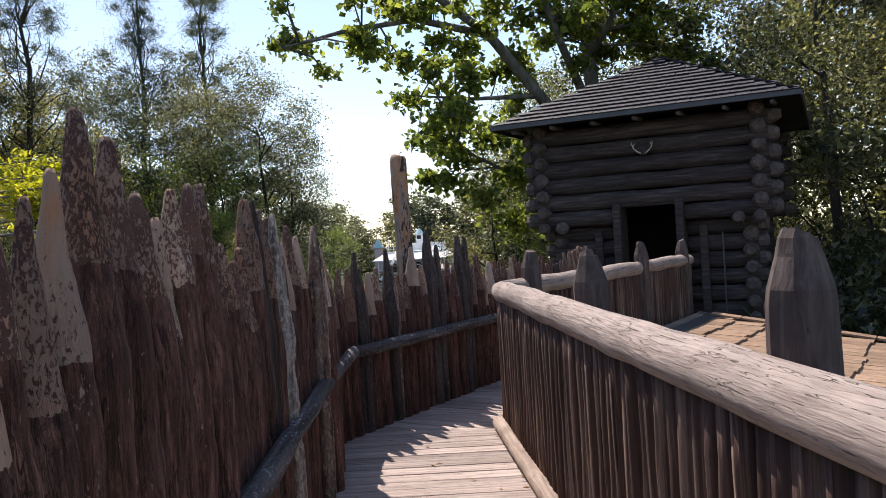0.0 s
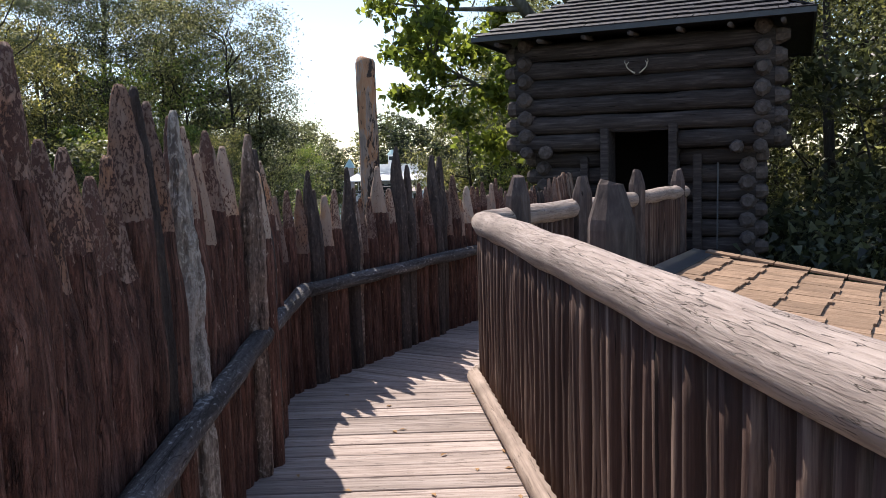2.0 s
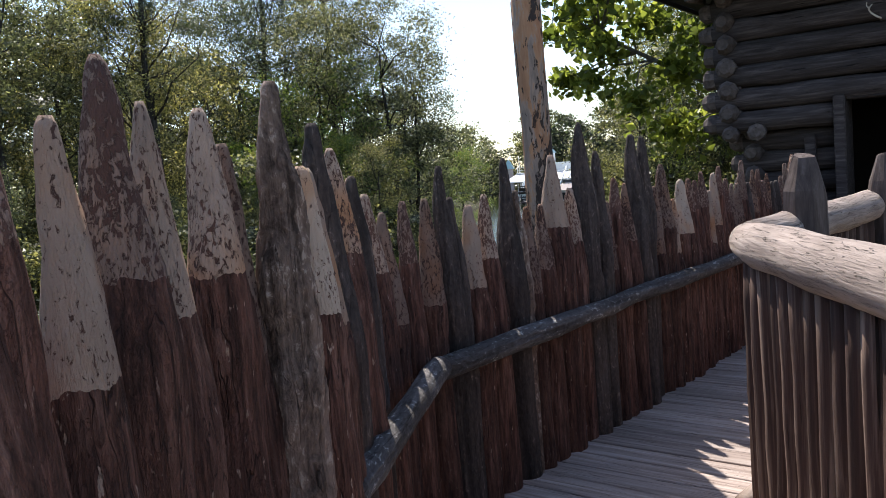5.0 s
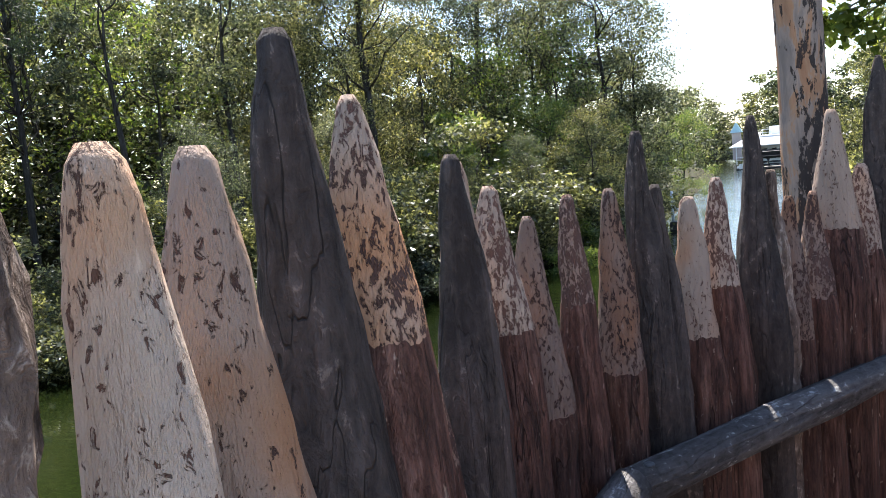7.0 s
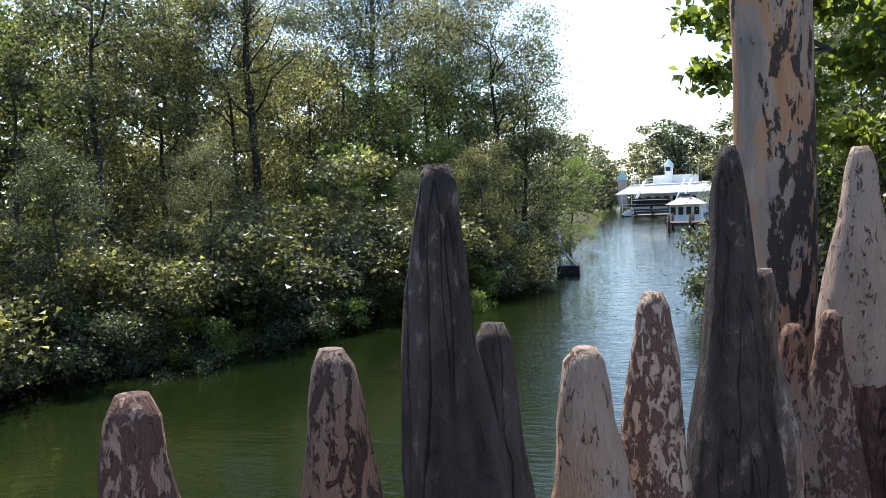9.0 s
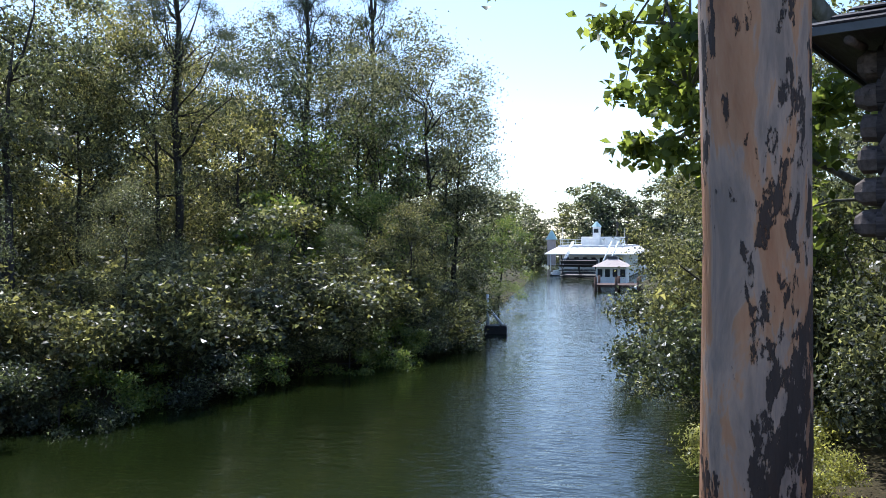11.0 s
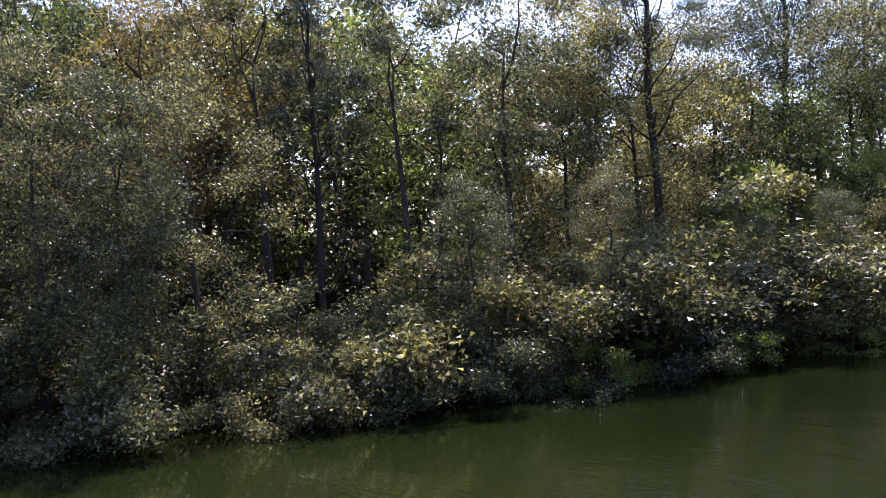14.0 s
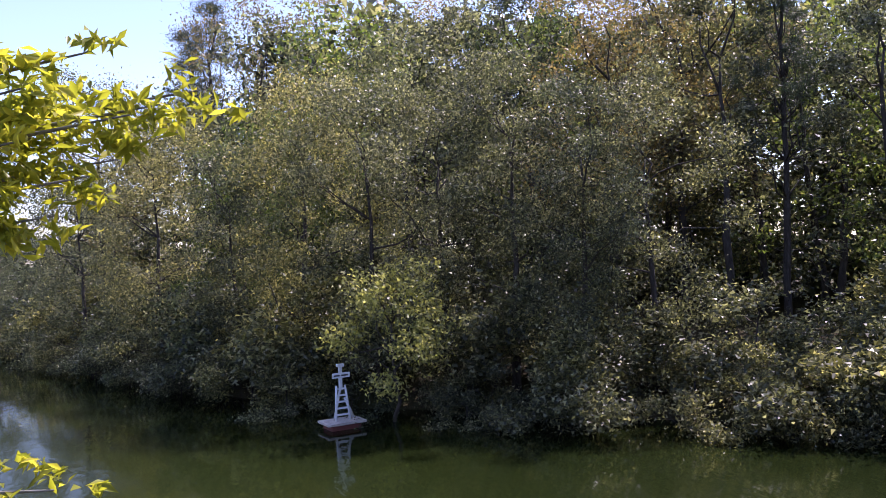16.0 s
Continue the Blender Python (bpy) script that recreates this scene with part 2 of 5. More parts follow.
M = {
    "peel": stake_paint("flaking_pink_paint", (0.45, 0.315, 0.24), (0.122, 0.052, 0.037), (0.16, 0.080, 0.060)),
    "pale": stake_paint("pale_paint", (0.54, 0.41, 0.32), (0.122, 0.052, 0.037), (0.20, 0.10, 0.07), 0.97, 0.10, 0.575),
    "worn": stake_paint("worn_brown_paint", (0.31, 0.20, 0.155), (0.122, 0.052, 0.037), (0.125, 0.062, 0.048), 1.0, 0.22, 0.495),
    "dark": crusty("dark_grey_paint", (0.036, 0.027, 0.024), (0.068, 0.051, 0.045), (0.24, 0.18, 0.15), 0.60, 0.7),
    "bark": crusty("ridged_grey_bark", (0.058, 0.038, 0.029), (0.20, 0.138, 0.108), (0.48, 0.37, 0.30)),
    "white_bark": crusty("whitewashed_bark", (0.14, 0.11, 0.095), (0.31, 0.265, 0.23), (0.50, 0.445, 0.40), 0.52),
    "raillog": crusty("lichen_dark_log", (0.05, 0.044, 0.042), (0.10, 0.09, 0.088), (0.42, 0.41, 0.40), 0.575, 0.6),
    "handrail": wood("weathered_pale_log", (0.23, 0.175, 0.15), (0.37, 0.295, 0.255), (0.46, 0.375, 0.33), (64, 64, 4.5), (7, 7, 4), relief=1.2, vary=0.1, lines=True),
    # dark tones are stain; pale long streaks imitate sunlit slivers along the balusters
    "baluster": wood("brown_stained_pole", (0.030, 0.017, 0.013), (0.082, 0.046, 0.036), (0.30, 0.21, 0.16), (32, 32, 1.0), relief=0.9),
    "post": wood("hewn_brown_post", (0.045, 0.031, 0.028), (0.088, 0.064, 0.057), (0.17, 0.13, 0.115), (26, 26, 4), (7, 7, 5), relief=0.9),
    "plank": wood("weathered_deck_board", (0.19, 0.14, 0.118), (0.37, 0.295, 0.26), (0.53, 0.45, 0.41), (1.6, 46, 46), (1.2, 9, 9), relief=0.6, vary=0.42, lines=True),
    "toe": wood("worn_toe_board", (0.20, 0.145, 0.115), (0.36, 0.275, 0.225), (0.48, 0.38, 0.32), (34, 34, 2.0), (5, 5, 5), lines=True),
    "house": wood("black_brown_house_log", (0.022, 0.016, 0.015), (0.055, 0.043, 0.040), (0.125, 0.10, 0.096), (2.0, 26, 26), (2, 6, 6), relief=1.0),
    "logend": wood("cut_log_end", (0.05, 0.038, 0.034), (0.10, 0.078, 0.07), (0.17, 0.135, 0.12), (14, 14, 14), relief=0.6),
    "shingle": wood("dark_roof_shingle", (0.016, 0.014, 0.019), (0.032, 0.029, 0.036), (0.065, 0.06, 0.07), (30, 4, 30), (3, 3, 3), rough=0.6, vary=0.3),
    "shake": wood("tan_cedar_shake", (0.15, 0.09, 0.055), (0.27, 0.175, 0.115), (0.38, 0.26, 0.18), (40, 3, 40), (4, 4, 4), vary=0.5),
    "trunk": wood("dark_tree_bark", (0.018, 0.015, 0.012), (0.05, 0.042, 0.035), (0.10, 0.085, 0.072), (9, 9, 2), (1, 1, 1), relief=1.0),
    "palebark": wood("pale_mottled_bark", (0.06, 0.055, 0.045), (0.15, 0.14, 0.12), (0.30, 0.29, 0.26), (5, 5, 2), (1, 1, 1), relief=0.6),
    "leaf": leafy("broad_leaf", (0.024, 0.029, 0.019), (0.088, 0.101, 0.061), (0.31, 0.32, 0.205), 0.48, 0.40, 0.55),
    "leaf_olive": leafy("olive_leaf", (0.033, 0.039, 0.024), (0.120, 0.130, 0.077), (0.36, 0.36, 0.225), 0.52, 0.40, 0.55),
    "leaf_bright": leafy("young_leaf", (0.05, 0.085, 0.02), (0.13, 0.18, 0.04), (0.27, 0.29, 0.09), 0.54, 0.38, 0.8, vary=False),
    "leaf_syc": leafy("large_pale_leaf", (0.06, 0.085, 0.022), (0.16, 0.20, 0.05), (0.32, 0.35, 0.09), 0.64, vary=False),
    "leaf_pale": leafy("pale_young_leaf", (0.13, 0.14, 0.045), (0.27, 0.275, 0.09), (0.42, 0.41, 0.15), 0.55, vary=False),
    "leaf_yellow": leafy("yellow_green_leaf", (0.16, 0.18, 0.016), (0.30, 0.31, 0.024), (0.46, 0.42, 0.045), 0.6, vary=False),
    "leaf_russet": leafy("russet_leaf", (0.08, 0.065, 0.035), (0.17, 0.14, 0.075), (0.25, 0.21, 0.12), 0.45),
    "needle": leafy("pine_needle", (0.026, 0.040, 0.022), (0.06, 0.08, 0.045), (0.12, 0.14, 0.085), 0.3),
    "white": plain("white_boat_paint", (0.62, 0.62, 0.60), (0.80, 0.80, 0.78), 0.5, (1.5, 1.5, 1.5)),
    "whitewash": plain("chalky_white_paint", (0.55, 0.58, 0.62), (0.78, 0.80, 0.82), 0.7, (12, 12, 12)),
    "roofgrey": plain("pale_roof", (0.34, 0.275, 0.255), (0.45, 0.38, 0.35), 0.8, (1, 1, 1)),
    "awning": plain("pale_awning", (0.60, 0.57, 0.55), (0.74, 0.71, 0.69), 0.8, (1, 1, 1)),
    "black": plain("black_paint", (0.015, 0.015, 0.017), (0.035, 0.033, 0.034), 0.6),
    "glassdark": plain("dark_window", (0.02, 0.022, 0.025), (0.04, 0.045, 0.05), 0.15),
    "redbrown": plain("red_raft_paint", (0.10, 0.022, 0.02), (0.17, 0.05, 0.04), 0.7),
    "teal": plain("verdigris_roof", (0.25, 0.40, 0.42), (0.36, 0.52, 0.53), 0.6, (1, 1, 1)),
    "raft": wood("pale_raft_board", (0.30, 0.25, 0.22), (0.50, 0.44, 0.40), (0.62, 0.56, 0.52), (3, 40, 40)),
    "iron": plain("dark_grey_flashing", (0.03, 0.032, 0.036), (0.06, 0.063, 0.07), 0.45, (4, 4, 4), 0.05, 0.5),
    "antler": plain("bone", (0.45, 0.40, 0.33), (0.62, 0.57, 0.48), 0.55, (30, 30, 30)),
    "litter": plain("dry_leaf", (0.22, 0.11, 0.05), (0.42, 0.26, 0.13), 0.8, (20, 20, 20)),
    # near-black base colour stands in for the shade inside the blockhouse
    "dark_in": plain("unlit_black_inside", (0.012, 0.010, 0.009), (0.022, 0.019, 0.017), 0.95),
}


def pole_material():
    """Bare pole: grey outer wood, orange under-wood and almost black stripes of bark."""
    w = Net("flaking_orange_pole")
    a = w.noise((15, 15, 4.0), 5, 0.66, 0.5)
    b = w.math("ADD", w.math("MULTIPLY", w.noise((11, 11, 3), 5, 0.62, 0.6), 0.55), w.math("MULTIPLY", w.noise((46, 46, 17), 5, 0.68), 0.45))
    col = w.ramp(a, [(0.36, (0.25, 0.195, 0.165)), (0.46, (0.36, 0.265, 0.21)), (0.50, (0.42, 0.235, 0.135)), (0.66, (0.36, 0.17, 0.09))])
    black = w.ramp(b, [(0.535, 0.0), (0.547, 0.95)])
    col = w.mix(black, col, (0.035, 0.026, 0.024))
    fine = w.noise((50, 50, 8), 5, 0.6)
    col = w.mix(0.35, col, w.ramp(fine, [(0.3, 0.12), (0.7, 0.5)]), "OVERLAY")
    w.bump(w.math("ADD", w.math("MULTIPLY", black, 0.8), w.math("MULTIPLY", fine, 0.5)), 0.8, 0.012)
    return w.finish(col, 0.75, 0.3)


def ground_material():
    w = Net("leaf_litter_soil")
    col = w.ramp(w.noise((0.6, 0.6, 0.6), 6, 0.65), [(0.3, (0.035, 0.026, 0.016)), (0.5, (0.05, 0.045, 0.022)), (0.72, (0.055, 0.065, 0.025))])
    f = w.noise((14, 14, 14), 4, 0.6)
    col = w.mix(w.ramp(f, [(0.55, 0.0), (0.7, 0.6)]), col, (0.13, 0.09, 0.05))
    w.bump(f, 0.6, 0.05)
    return w.finish(col, 0.95, 0.1)


def water_material():
    """Murky green river with small wind ripples."""
    w = Net("green_river_water")
    rip = w.noise((0.7, 1.7, 1), 3, 0.55, 0.4)
    fine = w.noise((2.6, 6.5, 1), 3, 0.5, 0.2)
    col = w.ramp(w.noise((0.05, 0.05, 0.05), 2, 0.5), [(0.3, (0.0052, 0.0084, 0.0022)), (0.7, (0.0125, 0.0185, 0.0042))])
    split = w.n.new("ShaderNodeSeparateXYZ")
    w.l.new(w.coord, split.inputs[0])
    wind = w.n.new("ShaderNodeMapRange")
    wind.inputs["From Min"].default_value, wind.inputs["From Max"].default_value = -16.0, 4.0
    wind.inputs["To Min"].default_value, wind.inputs["To Max"].default_value = 0.15, 0.95
    w.l.new(split.outputs[0], wind.inputs["Value"])
    waves = w.math("ADD", rip, w.math("MULTIPLY", fine, 0.7))
    w.bump(w.math("MULTIPLY", waves, wind.outputs[0]), 0.42, 0.1)
    w.bsdf.inputs["IOR"].default_value = 1.33
    return w.finish(col, 0.02, 0.5)


M["pole"], M["ground"], M["water"] = pole_material(), ground_material(), water_material()

# ---- builders ----
rng = random.Random(7)


def mesh_of(name, verts, faces, material, smooth=False):
    me = bpy.data.meshes.new(name)
    me.from_pydata([tuple(v) for v in verts], [], faces)
    me.materials.append(M[material])
    if smooth:
        me.polygons.foreach_set("use_smooth", [True] * len(me.polygons))
    me.update()
    return me


def child(name, me, parent, m=None, label=""):
    """Links a mesh as one part under a thing or under a part."""
    ob = new(name, me)
    ob.parent = parent
    if m is not None:
        ob.matrix_basis = m
    return tagged(ob, label)


def part(name, bm, material, parent, label="", m=None, smooth=False):
    me = bpy.data.meshes.new(name)
    bm.normal_update()
    bm.to_mesh(me)
    bm.free()
    me.materials.append(M[material])
    if smooth:
        me.polygons.foreach_set("use_smooth", [True] * len(me.polygons))
    return child(name, me, parent, m, label)


def thing(name, m, label, category, group="", kind=""):
    ob = new(name)
    ob.empty_display_size = 0.1
    ob.matrix_basis = m
    return tagged(ob, label, category, group, kind)


def box(bm, x0, x1, y0, y1, z0, z1, bevel=0.0):
    vs = [bm.verts.new(p) for p in ((x0, y0, z0), (x1, y0, z0), (x1, y1, z0), (x0, y1, z0), (x0, y0, z1), (x1, y0, z1), (x1, y1, z1), (x0, y1, z1))]
    fs = [bm.faces.new([vs[i] for i in q]) for q in ((3, 2, 1, 0), (4, 5, 6, 7), (0, 1, 5, 4), (1, 2, 6, 5), (2, 3, 7, 6), (3, 0, 4, 7))]
    if bevel:
        bmesh.ops.bevel(bm, geom=list({e for f in fs for e in f.edges}), offset=bevel, segments=2, affect="EDGES", clamp_overlap=True)
    return bm


def a_box(*a, bevel=0.0):
    return box(bmesh.new(), *a, bevel=bevel)


def tube_data(points, radii, sides=10, rough=0.0, seed=0, cap=True):
    """Vertices and faces of a knobbly tube along a line of points."""
    verts, faces = [], []
    n = len(points)
    prev = Vector((1, 0, 0.01))
    for i, (p, r) in enumerate(zip(points, radii)):
        p = Vector(p)
        d = (Vector(points[min(i + 1, n - 1)]) - Vector(points[max(i - 1, 0)])).normalized()
        a = (prev - d * prev.dot(d)).normalized()
        prev = a
        b = d.cross(a)
        for k in range(sides):
            t = 2 * math.pi * k / sides
            w = a * math.cos(t) + b * math.sin(t)
            q = p + w * r
            if rough:
                q += w * r * rough * noise.noise(Vector((q.x * 9 + seed * 3.1, q.y * 9, q.z * 2.2 + seed)))
            verts.append(q)
    for i in range(n - 1):
        for k in range(sides):
            j = (k + 1) % sides
            faces.append((i * sides + k, i * sides + j, (i + 1) * sides + j, (i + 1) * sides + k))
    if cap:
        faces.append(tuple(range(sides))[::-1])
        faces.append(tuple(range((n - 1) * sides, n * sides)))
    return verts, faces


def tube_mesh(name, points, radii, material, sides=10, rough=0.0, seed=0):
    v, f = tube_data(points, radii, sides, rough, seed)
    me = mesh_of(name, v, f, material, True)
    return me


def laid_log(name, parent, a, b, n, wobble, radii, material, sides, rough, seed, label=""):
    """A log from a to b, modelled upright so that its grain runs along it."""
    a, b = Vector(a), Vector(b)
    me = tube_mesh(name, log_points((0, 0, 0), (0, 0, (b - a).length), n, wobble, seed), radii, material, sides, rough, seed)
    turn = (b - a).to_track_quat("Z", "Y").to_matrix().to_4x4()
    return child(name, me, parent, Matrix.Translation(a) @ turn, label)


def lerp(a, b, t):
    return tuple(x + (y - x) * t for x, y in zip(a, b))


def log_points(a, b, n, wobble=0.0, seed=0):
    r = random.Random(seed)
    out = []
    for i in range(n + 1):
        p = lerp(a, b, i / n)
        w = wobble if 0 < i < n else wobble * 0.3
        out.append((p[0] + r.uniform(-w, w), p[1] + r.uniform(-w, w), p[2] + r.uniform(-w, w)))
    return out


def stake_mesh(top, radius, material, seed, sharp=0.36, blunt=0.016, foot=-2.75):
    """One palisade stake: rough round log hewn to a long blunt point."""
    r = random.Random(seed)
    lx, ly = r.uniform(-0.012, 0.012), r.uniform(-0.012, 0.012)
    coarse = material in ("bark", "white_bark")
    radius -= 0.012 if coarse else 0.0
    step = 0.02 if coarse else 0.042
    levels = [foot, -1.2, -0.05, 0.25, 0.5]
    while levels[-1] < top - 0.11:
        levels.append(levels[-1] + step)
    levels += [top - 0.065, top - 0.035, top - 0.012, top]
    pts, rad = [], []
    power = r.uniform(0.68, 0.78) if material == "pale" else r.uniform(0.76, 0.94)
    for i, z in enumerate(levels):
        f = max(0.0, min(1.0, (top - z) / sharp))
        rr = blunt + (radius - blunt) * f ** power if i < len(levels) - 1 else blunt * 0.72
        near = max(0.0, min(1.0, (top - z) / 0.15))
        k = i * 0.45
        pts.append((lx * (max(0, z) - top) + 0.004 * math.sin(k + seed) * near, ly * (max(0, z) - top) + 0.004 * math.cos(k * 1.3 + seed) * near, z))
        rad.append(rr)
    sides = 44 if coarse else 18
    v, f = tube_data(pts, rad, sides, 0.0, seed)
    # hewn flats, ridges and torn bark
    deep, fine = (0.013, 0.0075) if coarse else (0.008, 0.005)
    for i, p in enumerate(v):
        c = pts[i // sides]
        away = Vector((p[0] - c[0], p[1] - c[1], 0))
        if away.length > 1e-4:
            wave = 42 if coarse else 28
            q = Vector((p[0] * wave, p[1] * wave, p[2] * 5.0 + seed * 3.1))
            d = deep * noise.noise(q) + fine * noise.noise(Vector((p[0] * 80, p[1] * 80, p[2] * 30 + seed)))
            away = away.normalized() * d * min(1.0, away.length / 0.03)
            v[i] = (p[0] + away.x, p[1] + away.y, p[2])
    v = [(p[0], p[1], p[2] - (top - 1.28)) for p in v]
    return mesh_of("stake", v, f, material, True)

# ---- ground and river ----
FAR_SHORE = [(-150, -48), (-62, -16), (-36, -2.5), (-27.8, 3.4), (-24.8, 6.1), (-22.4, 10.5), (-20.2, 13.2), (-17.3, 17.6), (-15.7, 19.3), (-14.0, 22.4), (-12.4, 26.0), (-9, 33), (-7.4, 40.6), (-8, 52), (-10.8, 95), (-14, 112), (-30, 128)]
NEAR_SHORE = [(-16, 150), (9, 132), (4, 112), (0.6, 88), (0.5, 72), (1.6, 41), (1.9, 24), (0.6, 14), (-2.4, 8.5), (-4.4, 2), (-7, -6), (-20, -22), (-62, -46), (-145, -80)]
WATER_Z = -3.0


def shore_depth(px, py):
    """Signed distance to the river's edge: positive on land."""
    poly = np.array(FAR_SHORE + NEAR_SHORE, float)
    inside = np.zeros(px.shape, bool)
    best = np.full(px.shape, 1e9)
    for (x0, y0), (x1, y1) in zip(poly, np.roll(poly, -1, 0)):
        crosses = ((y0 > py) != (y1 > py)) & (px < (x1 - x0) * (py - y0) / ((y1 - y0) or 1e-9) + x0)
        inside ^= crosses
        dx, dy = x1 - x0, y1 - y0
        t = np.clip(((px - x0) * dx + (py - y0) * dy) / (dx * dx + dy * dy), 0, 1)
        best = np.minimum(best, np.hypot(px - x0 - t * dx, py - y0 - t * dy))
    return np.where(inside, -best, best)


def ground_z(x, y):
    d = float(shore_depth(np.array([x]), np.array([y]))[0])
    return WATER_Z + (min(d * 0.35, 0.55) + min(max(d - 2, 0) * 0.06, 1.2) if d > 0 else max(d * 0.5, -1.2))


def axis(lo, hi, step, far):
    return np.array([-far, -far / 3, -far / 8, *np.arange(lo, hi + step, step), far / 8, far / 3, far])


gx, gy = np.meshgrid(axis(-100, 44, 1.5, 3000), axis(-60, 165, 1.5, 3000), indexing="ij")
depth = shore_depth(gx, gy)
gz = WATER_Z + np.where(depth > 0, np.minimum(depth * 0.35, 0.55) + np.clip((depth - 2) * 0.06, 0, 1.2), np.maximum(depth * 0.5, -1.2))
gz = gz + np.where(depth > 1, 0.08 * np.sin(gx * 1.7) * np.cos(gy * 1.3), 0)
nx, ny = gx.shape
ids = np.arange(nx * ny).reshape(nx, ny)
quads = np.stack([ids[:-1, :-1], ids[1:, :-1], ids[1:, 1:], ids[:-1, 1:]], -1).reshape(-1, 4)
tagged(new("ground", mesh_of("ground", np.stack([gx, gy, gz], -1).reshape(-1, 3).tolist(), quads.tolist(), "ground", True)),
       "dark soil and leaf litter sloping to the river", "ground", kind="structure")
water_outline = [Vector((x, y, WATER_Z)) for x, y in
                 [(-154, -46), (-62, -4), (-38, 4), (-31, 10), (-25, 17), (-21, 23), (-15, 29), (-12, 35), (-11, 42), (-12, 52), (-15, 96), (-18, 114), (-32, 134),
                  (-14, 156), (14, 134), (9, 112), (5, 88), (5, 72), (6, 41), (6, 24), (4, 14), (1, 7), (-1.5, 1), (-4, -8), (-18, -26), (-62, -50), (-148, -86)]]
bm = bmesh.new()
bm.faces.new([bm.verts.new(v) for v in water_outline])
bmesh.ops.triangulate(bm, faces=bm.faces[:])
me = bpy.data.meshes.new("water")
bm.to_mesh(me)
bm.free()
me.materials.append(M["water"])
if sum(p.normal.z for p in me.polygons) < 0:
    me.flip_normals()
tagged(new("water", me), "murky green rippled river water", "river", kind="structure")

# ---- boardwalk frame ----
HEAD2 = radians(29.0)
U2 = Vector((math.sin(HEAD2), math.cos(HEAD2), 0))        # way along the second stretch
N2 = Vector((U2.y, -U2.x, 0))                             # to its right
CORNER = Vector((-0.51, 4.05, 0))                         # bend of the palisade
RAIL_BEND = Vector((0.625, 4.05, 0))


def w2(s, side=0.0, z=0.0):
    return CORNER + U2 * s + N2 * side + Vector((0, 0, z))


def rail_x(y):
    return 0.635 + 0.082 * (4.05 - y)


# ---- palisade ----


def wall_x(y):
    return -0.55 + 0.04 * max(0.0, 2.9 - y)


fence1 = thing("palisade_fence", pose(0, 0, 0), "tall palisade of pointed log stakes with flaking brown paint", "fence", "palisades")
fence2 = thing("palisade_fence", pose(0, 0, 0), "palisade of brown and dark pointed stakes beside the boardwalk bend", "fence", "palisades")
fence3 = thing("palisade_fence", pose(0, 0, 0), "farther palisade of pointed stakes running up to the blockhouse", "fence", "palisades")
KNOWN1 = [(-0.247, 1.683, "worn"), (-0.097, 1.643, "worn"), (0.076, 1.533, "worn"), (0.33, 1.56, "peel"), (0.495, 1.587, "worn"), (0.63, 1.597, "worn"),
          (1.26, 1.585, "worn"), (1.33, 1.585, "dark", 0.02), (1.405, 1.552, "worn", 0.03), (1.515, 1.45, "worn"), (1.60, 1.54, "white_bark", 0.045), (1.72, 1.532, "worn"), (1.871, 1.506, "peel"), (1.945, 1.468, "worn"),
          (2.08, 1.42, "peel"), (2.195, 1.507, "worn"), (2.305, 1.454, "peel"), (2.395, 1.40, "worn", -0.03), (2.505, 1.458, "peel"), (2.59, 1.40, "worn"), (2.65, 1.51, "bark", 0.08),
          (2.765, 1.352, "pale", 0.085), (2.885, 1.35, "peel", 0.065), (3.045, 1.457, "dark", 0.035),
          (3.165, 1.40, "peel", 0.035), (3.30, 1.292, "worn", -0.02), (3.42, 1.12, "worn", -0.05), (3.552, 1.33, "dark", -0.028), (3.612, 1.325, "peel", -0.05), (3.735, 1.27, "peel", -0.045), (3.885, 1.2, "worn", -0.028), (3.99, 1.23, "worn", 0.02)]
KNOWN2 = [(0.07, 1.23, "worn"), (0.17, 1.345, "dark"), (0.217, 1.225, "dark"), (0.34, 1.185, "peel"), (0.445, 1.22, "peel"), (0.60, 1.36, "dark"), (0.67, 1.22, "bark"),
          (0.745, 1.145, "worn"), (0.975, 1.36, "peel"), (1.13, 1.20, "peel"), (1.24, 1.505, "dark"), (1.385, 1.365, "dark"), (1.565, 1.225, "worn"), (1.785, 1.44, "dark"),
          (1.915, 1.43, "dark"), (2.14, 1.27, "worn"), (2.41, 1.17, "pale"), (2.73, 1.20, "worn"), (3.02, 1.22, "worn"), (3.46, 1.24, "worn")]


def fill(known, lo, hi, gap, height, seed):
    """Adds stakes of ordinary height where the known ones leave room."""
    r = random.Random(seed)
    out = list(known)
    spots = sorted([lo] + [k[0] for k in known] + [hi])
    for a, b in zip(spots, spots[1:]):
        n = round((b - a) / gap) - 1
        for i in range(n):
            s = a + (b - a) * (i + 1) / (n + 1)
            out.append((s, height(s) + r.uniform(-0.07, 0.07), r.choice(("worn", "worn", "worn", "peel", "worn", "worn", "dark"))))
    return out


